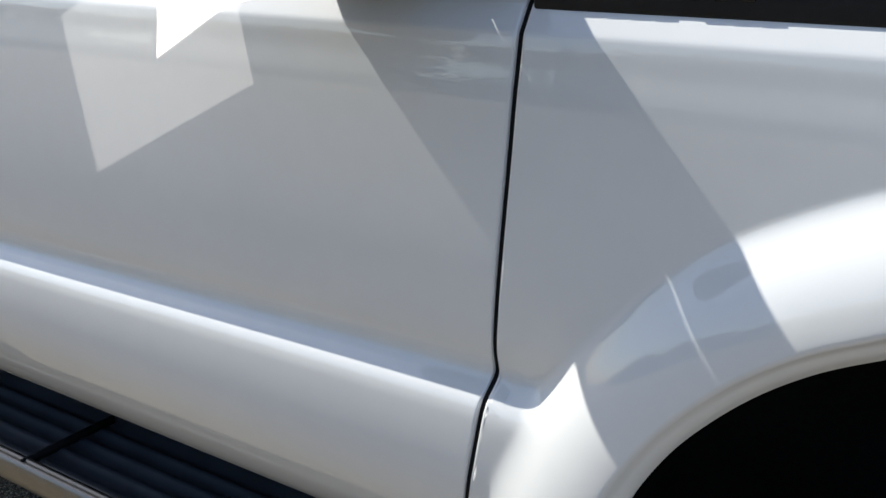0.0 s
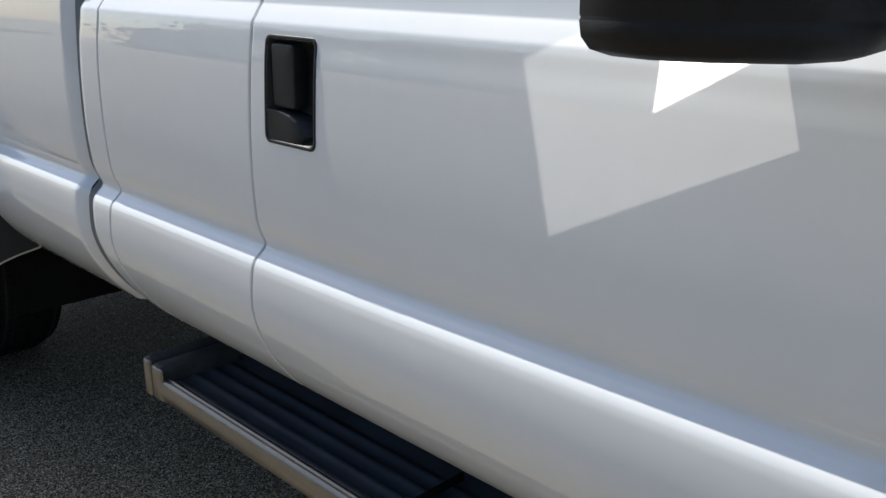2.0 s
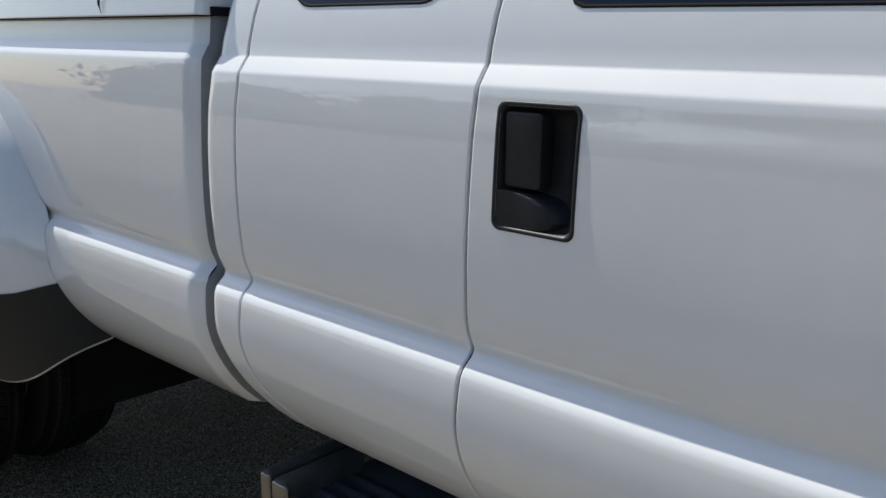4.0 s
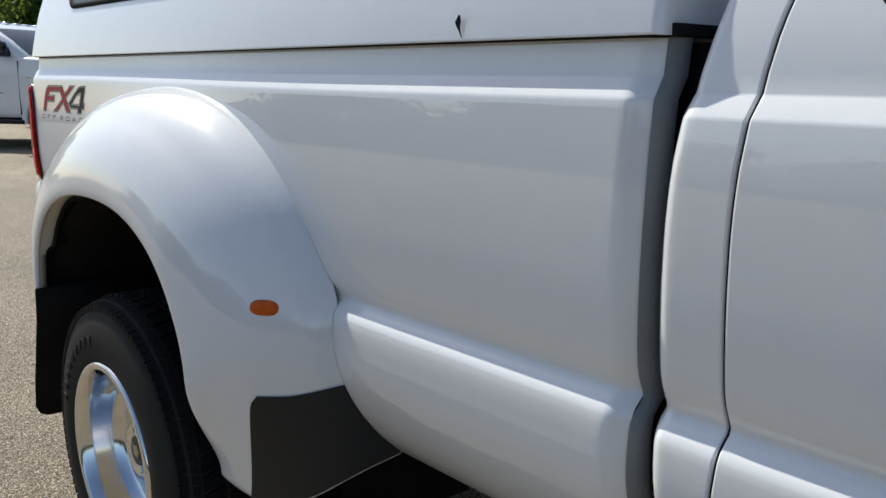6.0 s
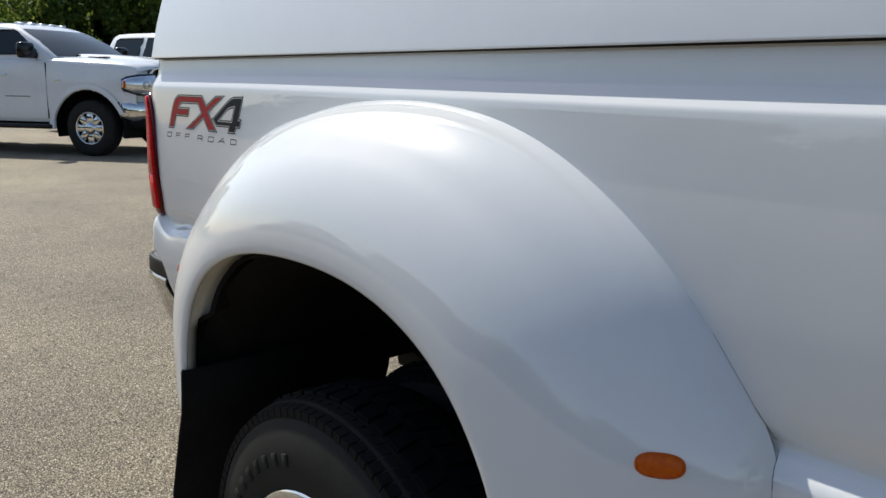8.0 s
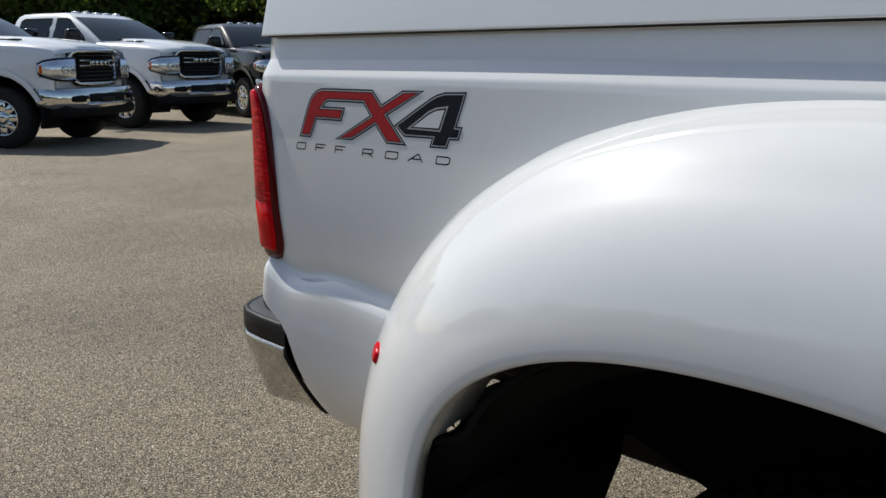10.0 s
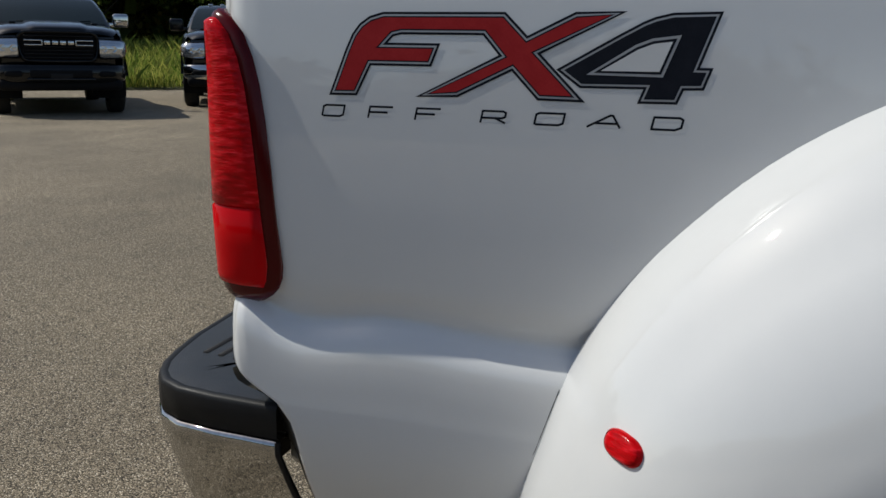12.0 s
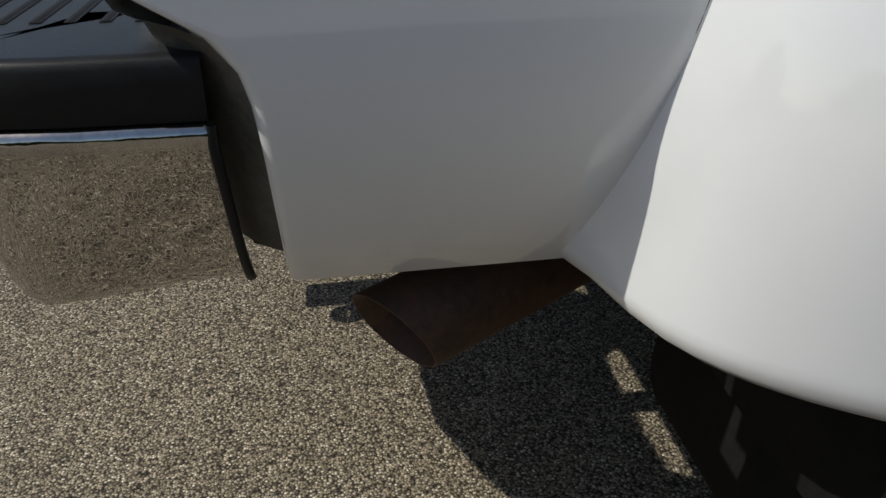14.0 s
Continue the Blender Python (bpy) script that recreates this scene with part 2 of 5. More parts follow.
SIDE = [(1.405, 0.0250), (1.375, 0.0217), (1.3575, 0.0198), (1.3552, 0.0188), (1.3530, 0.0172), (1.3505, 0.0154), (1.331, 0.0036), (1.3285, 0.0021), (1.3262, 0.0011), (1.323, 0.0004), (1.29, -0.0022), (1.25, -0.0048), (1.20, -0.0074), (1.15, -0.0092), (1.10, -0.0100), (1.05, -0.0096), (1.0, -0.0068), (0.972, -0.0036), (0.956, 0.0004), (0.942, 0.0062),
        (0.931, 0.0112), (0.925, 0.0123), (0.918, 0.0095), (0.912, 0.0030), (0.905, -0.0050), (0.898, -0.0108), (0.889, -0.0146), (0.877, -0.0165), (0.85, -0.0180), (0.81, -0.0175), (0.77, -0.0085), (0.73, 0.008), (0.69, 0.031), (0.66, 0.053), (0.64, 0.070), (0.62, 0.09), (0.603, 0.108)]
CAB = [(1.86, 0.18), (1.7, 0.120), (1.55, 0.070), (1.45, 0.0395), (1.40, 0.0275), (1.36, 0.0213), (1.3375, 0.0194), (1.3352, 0.0186), (1.3330, 0.0171), (1.3305, 0.0153), (1.311, 0.0036), (1.3085, 0.0021), (1.3062, 0.0011), (1.303, 0.0004), (1.275, -0.0020)] + [(z, y) for z, y in SIDE if 0.61 < z < 1.255]


ZS = sorted({round(z, 4) for z, _ in SIDE} | {1.315, 1.305, 1.28, 1.26, 1.24, 1.23, 1.22, 1.21, 1.27, 1.225, 1.175, 1.075, 1.025, 0.98, 0.83, 0.79, 0.75, 0.71}, reverse=True)
side_smooth = curve1(SIDE)
cab_smooth = curve1(CAB)
ZC = sorted({z for z, _ in CAB} | {1.78, 1.62, 1.5, 1.425, 1.225, 1.175, 1.075, 1.025, 0.98, 0.83, 0.79, 0.75, 0.71}, reverse=True)


def door_rise(x, z):
    """How far the doors' lower fold climbs towards the front."""
    return 0.015 * smooth(2.2, 3.45, x) * math.exp(-((z - 0.91) / 0.10) ** 2)


def skin(name, x0, x1, zs, yf, parent, material=PAINT, label="", flange=0.03, step=0.03, xl=None, xr=None, drop=None, lip=0.0022, extra=(), rise=None):
    """A pressed skin between two edges, its rim turned in with a small round."""
    n = max(2, int((x1 - x0) / step))
    w = x1 - x0
    fr = [0.0, lip * 0.35 / w, lip / w, lip * 1.8 / w] + [i / n for i in range(1, n)] + [f for f, _ in extra] + [1 - lip * 1.8 / w, 1 - lip / w, 1 - lip * 0.35 / w, 1.0]
    snap = dict(extra)
    fr.sort()
    rows = []
    for z in zs:
        a = xl(z) if xl else x0
        b = xr(z) if xr else x1
        row = []
        for i, f in enumerate(fr):
            x = snap[f] if f in snap and HZ0 - 0.03 < z < HZ1 + 0.03 else a + (b - a) * f
            e = min(i, len(fr) - 1 - i)
            row.append((x, yf(x, z) + (lip * 0.9, lip * 0.3, 0.0)[min(e, 2)], z + (rise(x, z) if rise else 0.0)))
        row.insert(0, (row[0][0], row[0][1] + flange, row[0][2]))
        row.append((row[-1][0], row[-1][1] + flange, row[-1][2]))
        rows.append(row)
    bm = bmesh.new()
    grid(bm, rows)
    if drop:
        gone = [f for f in bm.faces if drop(f.calc_center_median())]
        bmesh.ops.delete(bm, geom=gone, context="FACES")
    ob = part(name, bm, material, parent, label)
    if sum(p.normal.y * p.area for p in ob.data.polygons) > 0:
        ob.data.flip_normals()
    return ob


FRONT_WHEEL, REAR_WHEEL = (4.01, 0.405), (0.01, 0.405)
ARCH_F, ARCH_R = (4.01, 0.68), 0.496


gap_front = curve1([(1.86, 2.84), (1.6, 3.16), (1.42, 3.37), (1.37, 3.384), (1.33, 3.382), (1.17, 3.38), (1.0, 3.374), (0.93, 3.37), (0.85, 3.362), (0.75, 3.345), (0.6, 3.31)])
gap_mid = curve1([(1.86, 2.26), (1.45, 2.147), (1.33, 2.131), (1.2, 2.124), (1.0, 2.120), (0.9, 2.118), (0.8, 2.112), (0.6, 2.11)])
gap_rear = curve1([(1.86, 1.73), (1.45, 1.60), (1.33, 1.577), (1.2, 1.566), (1.0, 1.57), (0.9, 1.573), (0.8, 1.570), (0.7, 1.595), (0.62, 1.66)])
cab_rear = curve1([(1.86, 1.60), (1.48, 1.508), (1.33, 1.474), (1.2, 1.46), (1.0, 1.462), (0.9, 1.466), (0.8, 1.475), (0.7, 1.51), (0.62, 1.56)])
G = 0.0025
HX0, HX1, HZ0, HZ1 = 2.168, 2.301, 1.118, 1.289      # door handle bezel
plain = lambda x, z: cab_smooth(z)
ZD = sorted(set(ZC) | {HZ0 + 0.0052, HZ1 - 0.0052} | {round(1.106 + 0.0115 * k, 4) for k in range(17)}, reverse=True)
front_door = skin("front_door", 2.12, 3.38, ZD, plain, truck, xl=lambda z: gap_mid(z) + G, xr=lambda z: gap_front(z) - 0.0034, extra=[((HX0 - 2.124) / (3.377 - 2.124), HX0 + 0.0052), ((HX1 - 2.124) / (3.377 - 2.124), HX1 - 0.0052)],
                  drop=lambda c: HX0 + 0.005 < c.x < HX1 - 0.005 and HZ0 + 0.005 < c.z < HZ1 - 0.005, rise=door_rise)
rear_door = skin("rear_door", 1.57, 2.12, ZC, plain, truck, xl=lambda z: gap_rear(z) + G, xr=lambda z: gap_mid(z) - G)
cab_corner = skin("cab_corner", 1.46, 1.57, ZC, lambda x, z: cab_smooth(z) + 0.03 * smooth(1.485, 1.455, x - (cab_rear(z) - 1.46)) ** 1.5, truck, xl=cab_rear, xr=lambda z: gap_rear(z) - G, step=0.01)
ZF = sorted({z for z in ZC if z <= 1.345} | {round(0.94 + 0.012 * k, 4) for k in range(30)}, reverse=True)
arch_r = lambda x, z: math.hypot(x - ARCH_F[0], z - ARCH_F[1]) if z > ARCH_F[1] else abs(x - ARCH_F[0])
arch_outer = curve1([(90, 0.590), (112, 0.593), (119, 0.602), (125, 0.610), (131, 0.619), (137, 0.625), (145, 0.629), (152, 0.634), (158, 0.642), (168, 0.655), (180, 0.66)])
arch_inner = curve1([(90, 0.467), (112, 0.479), (124, 0.489), (130, 0.497), (136, 0.503), (142, 0.507), (150, 0.511), (180, 0.512)])
fender = skin("front_fender", 3.38, 4.9, ZF, lambda x, z: cab_smooth(z), truck, xl=lambda z: gap_front(z) + 0.0034, step=0.02, drop=lambda c: arch_r(c.x, c.z) < arch_outer(math.degrees(math.atan2(max(c.z - ARCH_F[1], 0.0), -abs(c.x - ARCH_F[0])))) + 0.015 and c.x > gap_front(c.z) + 0.03, rise=door_rise)


def blend_out(a, b, k):
    """The outer of two depths, with a soft fold of width k between them."""
    h = max(k - abs(a - b), 0.0) / k
    return min(a, b) - h * h * k * 0.25


def arch_band():
    """The pressed lip round the front wheel opening, flowing into the skin."""
    bm = bmesh.new()
    rows = []
    for i in range(141):
        a = math.pi * (1.0 - i / 140)
        q = math.degrees(max(a, math.pi - a))
        r0, r1 = arch_inner(q), arch_outer(q)
        row = []
        for k in range(47):
            u = k / 46
            r = r0 + (r1 - r0 + 0.05) * u
            x, z = ARCH_F[0] + r * math.cos(a), ARCH_F[1] + r * math.sin(a)
            x = max(x, gap_front(min(z, 1.3)) + 0.006)
            up = 0.015 * math.exp(-((z - 0.91) / 0.10) ** 2)
            y = cab_smooth(min(z - up, 1.36))
            v = (r - r0) / (r1 - r0)
            b = 0.010 - 0.064 * max(0.0, 1 - min(v, 1.0) ** 2.2) ** 0.85 + 0.010 * smooth(0.10, 0.0, v) + 0.12 * max(0.0, v - 1.0)
            row.append((x, blend_out(y, b, max(1e-4, 0.016 * smooth(0.05, 0.0, r - r1))) - 0.0003, z))
        x, y, z = row[0]
        row.insert(0, (x + 0.012 * math.cos(a) * -1, y + 0.004, z - 0.012 * math.sin(a)))
        row.insert(0, (x + 0.012 * math.cos(a) * -1, y + 0.04, z - 0.012 * math.sin(a)))
        if i in (0, 140):
            low = [[(p[0], p[1] + (0.03 if zz < 0.63 else 0), zz) for p in row] for zz in (0.60, 0.63, 0.66)]
            rows += low if i == 0 else []
        rows.append(row)
        if i == 140:
            rows += low[::-1]
    grid(bm, rows)
    ob = part("wheel_arch_lip", bm, PAINT, truck)
    if sum(p.normal.y * p.area for p in ob.data.polygons) > 0:
        ob.data.flip_normals()
    return ob


arch = arch_band()
# black strips behind the panel gaps, painted-in shade that keeps them dark
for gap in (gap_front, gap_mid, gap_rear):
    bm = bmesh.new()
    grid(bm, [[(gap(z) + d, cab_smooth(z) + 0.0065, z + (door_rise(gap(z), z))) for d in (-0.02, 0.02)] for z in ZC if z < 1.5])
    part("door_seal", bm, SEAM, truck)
for ob in (front_door, rear_door, cab_corner, fender, arch):
    mirrored(ob)
BED_X0, BED_X1 = -1.10, 1.41


tail_edge = curve1([(1.41, -1.10), (1.03, -1.10), (0.98, -1.094), (0.93, -1.085), (0.908, -1.081), (0.898, -1.076), (0.892, -1.064), (0.886, -1.043), (0.873, -1.018), (0.848, -1.005), (0.81, -1.000), (0.74, -0.998), (0.68, -0.998), (0.63, -0.998)])
lift_amount = curve1([(0.63, 0.035), (0.8, 0.045), (0.92, 0.054), (1.05, 0.038), (1.25, 0.014), (1.33, 0.010), (1.405, 0.010)])


def bed_lift(x, z):
    """The folds rise slowly towards the tail."""
    near = max(0.0, 1 - ((z - 0.90) / 0.075) ** 2)
    return smooth(0.8, -0.7, x) * lift_amount(z) + 0.008 * smooth(0.55, 0.80, x) * math.exp(-((z - 0.91) / 0.07) ** 2) + near * (0.036 * smooth(-1.0, -1.10, x) - 0.004 * math.exp(-((x + 0.965) / 0.04) ** 2) + 0.012 * math.exp(-((x + 0.885) / 0.09) ** 2))


def bed_surface(x, z):
    """The bed side's depth at a place on it."""
    return side_smooth(z - bed_lift(x, z))


def bed_side():
    bm = bmesh.new()
    zs = sorted(set(ZS) | {0.832, 0.836, 0.84, 0.844, 0.848, 0.854, 0.858, 0.864}, reverse=True)
    rows = []
    for z in zs:
        zt = z + lift_amount(z)
        x0 = tail_edge(zt)
        xs = [x0 + d for d in (0, 0.003, 0.008, 0.016, 0.028, 0.045, 0.065)]
        n = 92
        xs += [xs[-1] + (1.375 - xs[-1]) * (i + 1) / n for i in range(n)] + [1.388, 1.396, 1.403, 1.410, 1.417, 1.422, 1.427, 1.432]
        row = []
        for x in xs:
            y = side_smooth(z) + 0.024 * smooth(1.394, 1.444, x) ** 1.3
            d = x - x0
            t = smooth(0.87, 1.02, zt)
            y += (0.006 + 0.028 * t) * smooth(0.008 + 0.036 * t, 0.0, d) ** 2
            row.append((x, y, z + bed_lift(x, z)))
        row.insert(0, (row[0][0] + 0.002, row[0][1] + 0.05, row[0][2]))
        rows.append(row)
    grid(bm, rows)

    def drop(c):
        return ((c.x - 0.02) / 0.64) ** 2 + ((c.z - 0.62) / 0.62) ** 2 < 1 or (c.z < 0.64 and -0.6 < c.x < 0.64) or (c.z < 0.648 and c.x < 0)
    bmesh.ops.delete(bm, geom=[f for f in bm.faces if drop(f.calc_center_median())], context="FACES")
    ob = part("bed_side", bm, PAINT, truck)
    if sum(p.normal.y * p.area for p in ob.data.polygons) > 0:
        ob.data.flip_normals()
    return ob


bed = bed_side()
mirrored(bed)


# ---- rear fender flare over the twin wheels ----
JOIN = [(-0.775, 0.672), (-0.767, 0.70), (-0.755, 0.74), (-0.735, 0.81), (-0.712, 0.88), (-0.69, 0.95), (-0.65, 1.03), (-0.59, 1.11), (-0.49, 1.20), (-0.36, 1.267), (-0.18, 1.312), (0.02, 1.325),
        (0.20, 1.310), (0.34, 1.272), (0.46, 1.212), (0.56, 1.14), (0.64, 1.06), (0.70, 0.98), (0.733, 0.92), (0.743, 0.865), (0.752, 0.815), (0.764, 0.757), (0.777, 0.69), (0.792, 0.600)]
LIP = [(-0.50, 0.665), (-0.497, 0.70), (-0.492, 0.745), (-0.486, 0.80), (-0.475, 0.85), (-0.455, 0.90), (-0.42, 0.95), (-0.365, 0.995), (-0.28, 1.035), (-0.19, 1.057), (-0.09, 1.067), (0.01, 1.068),
       (0.11, 1.063), (0.215, 1.040), (0.302, 1.001), (0.368, 0.951), (0.417, 0.890), (0.454, 0.828), (0.474, 0.77), (0.478, 0.72), (0.474, 0.67), (0.467, 0.61), (0.462, 0.555), (0.463, 0.505)]
FN = 115


def along(pts, n):
    """n + 1 places on a smooth line through pts, even between them."""
    k = len(pts) - 1
    fx, fz = curve1(list(zip(range(k + 1), [p[0] for p in pts]))), curve1(list(zip(range(k + 1), [p[1] for p in pts])))
    return [(fx(k * i / n), fz(k * i / n)) for i in range(n + 1)]


FJ, FK = along(JOIN, FN), along(LIP, FN)


def eased(vals, passes):
    """The list with its kinks smoothed away, its ends kept."""
    for _ in range(passes):
        vals = [vals[0]] + [(a + 2 * b + c) / 4 for a, b, c in zip(vals, vals[1:], vals[2:])] + [vals[-1]]
    return vals


FK = list(zip(eased([p[0] for p in FK], 24), eased([p[1] for p in FK], 24)))
FY = eased([bed_surface(x, min(z, 1.31)) + 0.004 for x, z in FJ], 30)


def flare_shape(k, s):
    """A place on the flare before smoothing: k along it from the tail, s from the bed to the lip."""
    u = k / FN
    p = Vector(FJ[k]) + (Vector(FK[k]) - Vector(FJ[k])) * s
    w = 0.25 * smooth(0.62, 0.76, u) + 0.60 * smooth(0.88, 1.0, u) + 0.30 * smooth(0.20, 0.0, u)
    band = 0.07 * smooth(0.20, 0.0, u)
    bulge = math.sqrt(max(0.0, 1 - (1 - max(0.0, s - band) / (1 - band)) ** 2.1)) * (1 - w) + s * w
    y0 = 0.002 + (FY[k] - 0.002) * (1 - s) ** 12
    lip_y = -0.205 + 0.08 * smooth(0.80, 1.0, u) ** 1.3
    return Vector((p.x, y0 + (lip_y - y0) * bulge, p.y - 0.28 * s * (1 - s) * smooth(0.88, 1.0, u)))


FM = 22
FLARE = [[flare_shape(i, k / FM) for k in range(FM + 1)] for i in range(FN + 1)]
for turn in range(70):
    FLARE = [FLARE[0]] + [[b + (a + c - b * 2) * (0.25 * min(1.0, k / 5, (FM - k) / 6)) for k, (a, b, c) in enumerate(zip(p, q, r))] for p, q, r in zip(FLARE, FLARE[1:], FLARE[2:])] + [FLARE[-1]]


def flare_raw(u, s):
    """A place on the flare: u along it from the tail, s from the bed to the lip."""
    i, j = min(max(u, 0.0), 1.0) * FN, min(max(s, 0.0), 1.0) * FM
    a, b = min(int(i), FN - 1), min(int(j), FM - 1)
    f, g = i - a, j - b
    return (FLARE[a][b] * (1 - f) + FLARE[a + 1][b] * f) * (1 - g) + (FLARE[a][b + 1] * (1 - f) + FLARE[a + 1][b + 1] * f) * g


def flare():
    m = FM
    rows = []
    for i in range(FN + 1):
        row = [tuple(p) for p in FLARE[i]]
        x, y, z = row[-1]
        cx, cz = 0.02 - x, 0.6 - z
        q = math.hypot(cx, cz)
        cx, cz = cx / q, cz / q
        row += [(x + cx * 0.005, y + 0.002, z + cz * 0.005), (x + cx * 0.007, y + 0.008, z + cz * 0.007), (x + cx * 0.006, y + 0.011, z + cz * 0.006), (x, y + 0.012, z)]
        rows.append(row)
    under = []
    for f, dz, dx, dy in ((1, -0.012, 0.004, 0.001), (2, -0.022, 0.014, 0.006), (3, -0.027, 0.03, 0.015), (4, -0.028, 0.06, 0.03)):
        under.append([(x + dx * max(0.0, 1 - (k / m) ** 2), y + dy * max(0.0, 1 - (k / m) ** 2), z + dz) for k, (x, y, z) in enumerate(rows[0])])
    rows = under[::-1] + rows
    under = []
    for dz, dx, dy in ((-0.008, -0.006, 0.004), (-0.012, -0.02, 0.012), (-0.012, -0.05, 0.03)):
        under.append([(x + dx, y + dy, z + dz) for x, y, z in rows[-1]])
    rows += under
    bm = bmesh.new()
    grid(bm, rows)
    ob = part("fender_flare", bm, PAINT, truck, "bulging white rear fender flare")
    if sum(p.normal.y * p.area for p in ob.data.polygons) > 0:
        ob.data.flip_normals()
    return ob


fl = flare()
mirrored(fl)


# ---- wheels ----
def wheel(name, x, y0, parent, dual):
    """A wheel whose outer face lies at y0; the tyre is 0.24 wide."""
    z = 0.405
    e = new(name)
    e.parent = truck
    e.location = (x, y0, z)
    bm = bmesh.new()
    lathe(bm, [(0.238, 0.012), (0.248, 0.004), (0.262, 0.0), (0.295, -0.004), (0.33, 0.0), (0.36, 0.008), (0.385, 0.02), (0.398, 0.034), (0.40, 0.05),
               (0.40, 0.19), (0.398, 0.206), (0.385, 0.22), (0.33, 0.24), (0.26, 0.24), (0.238, 0.228)], 96)
    tyre = part("tyre", bm, RUBBER, e)
    bm = bmesh.new()
    for j, (ya, yb, n, off, thick) in enumerate(((0.012, 0.055, 100, 0, 0.0205), (0.064, 0.112, 60, 0.5, 0.033), (0.126, 0.174, 60, 0, 0.033), (0.183, 0.228, 100, 0.5, 0.0205))):
        edge = j in (0, 3)
        for k in range(n):
            r = bmesh.ops.create_cube(bm, size=1)
            bmesh.ops.scale(bm, vec=(0.016, yb - ya, thick), verts=r["verts"])
            for v in r["verts"]:
                v.co.z += v.co.y * (0.22 if j % 2 else -0.22)
                if edge and (v.co.y < 0) == (j == 0):
                    v.co.x -= 0.015
            bmesh.ops.transform(bm, matrix=Matrix.Rotation(-2 * math.pi * (k + off) / n, 4, "Y") @ Matrix.Translation((0.401 - (0.005 if edge else 0), (ya + yb) / 2, 0)), verts=r["verts"])
    part("tread", bm, SHADED_TREAD, tyre, smooth=False)
    for k in range(9):
        bm = bmesh.new()
        box(bm, (0.288, -0.0062, -0.008), (0.312, -0.0025, 0.008), 0.001, 1, Matrix.Rotation(radians(-(104 + 7.5 * k)), 4, "Y"))
        part("sidewall_mark", bm, RUBBER, tyre)
    bm = bmesh.new()
    lathe(bm, [(0.247, 0.010), (0.246, 0.002), (0.242, -0.002), (0.234, -0.003), (0.227, -0.001), (0.224, 0.006), (0.219, 0.014), (0.215, 0.04), (0.211, 0.08), (0.203, 0.108), (0.186, 0.120), (0.09, 0.13), (0.085, 0.12), (0.082, 0.118)] if dual else
          [(0.247, 0.010), (0.246, 0.002), (0.242, -0.002), (0.234, -0.003), (0.227, -0.001), (0.224, 0.006), (0.212, 0.02), (0.195, 0.03), (0.09, 0.04), (0.082, 0.03)], 96)
    rim = part("rim", bm, ALU, e, "polished aluminium rim")
    hub_y = 0.118 if dual else 0.03
    for k in range(8):
        a = 2 * math.pi * (k + 0.5) / 8
        bm = bmesh.new()
        lathe(bm, [(0.0, 0.0), (0.017, 0.0), (0.021, -0.003), (0.023, 0.002)], 20, (0.142 * math.cos(a), hub_y + 0.004, 0.142 * math.sin(a)))
        part("hand_hole", bm, LINER, rim)
    bm = bmesh.new()
    lathe(bm, [(0.083, 0.012), (0.083, -0.03), (0.078, -0.045), (0.06, -0.05), (0.055, -0.046), (0.0, -0.046)], 40, (0, hub_y, 0))
    part("hub_cap", bm, CHROME, rim, "chrome hub cap with a dark emblem")
    bm = bmesh.new()
    lathe(bm, [(0.038, 0.003), (0.038, -0.0015), (0.035, -0.003), (0.0, -0.003)], 28, (0, hub_y - 0.046, 0))
    emblem = bm
    bm = bmesh.new()
    lathe(bm, [(0.019, 0.001), (0.017, -0.0015), (0.0, -0.002)], 5, (0, hub_y - 0.0495, 0))
    hub_marks = (emblem, bm)
    part("emblem", hub_marks[0], GLOSSBLACK, rim)
    part("emblem_mark", hub_marks[1], TAN_EMBLEM, rim, smooth=False)
    for k in range(8):
        a = 2 * math.pi * k / 8
        bm = bmesh.new()
        lathe(bm, [(0.0, -0.028), (0.009, -0.028), (0.013, -0.02), (0.013, 0.01)], 6, (0.108 * math.cos(a), hub_y + 0.008, 0.108 * math.sin(a)))
        part("lug_nut", bm, CHROME, rim, smooth=False)
    return e


rear_wheel = wheel("rear_wheel", REAR_WHEEL[0], -0.205, truck, True)
inner = copy_thing(rear_wheel, Matrix.Translation((REAR_WHEEL[0], 0.09, 0.405)))
inner.name = "inner_rear_wheel"
front_wheel = wheel("front_wheel", FRONT_WHEEL[0], 0.0, truck, False)
for w, y in ((rear_wheel, WIDTH + 0.205), (inner, WIDTH - 0.09), (front_wheel, WIDTH)):
    c = copy_thing(w, Matrix.Translation((w.location.x, y, 0.405)) @ Matrix.Rotation(math.pi, 4, "Z"))

# wheel housings, tailgate end, chassis
def housing(name, x, r, z, spans):
    bm = bmesh.new()
    for y0, y1, a0, a1, disc in spans:
        lathe(bm, ([(r + 0.035, y0 - 0.05)] if y0 < 0 else []) + [(r, y0), (r, y1)] + ([(0.05, y1)] if disc else []), 40, (x, 0, z), a0, a1)
    return part(name, bm, LINER, truck)


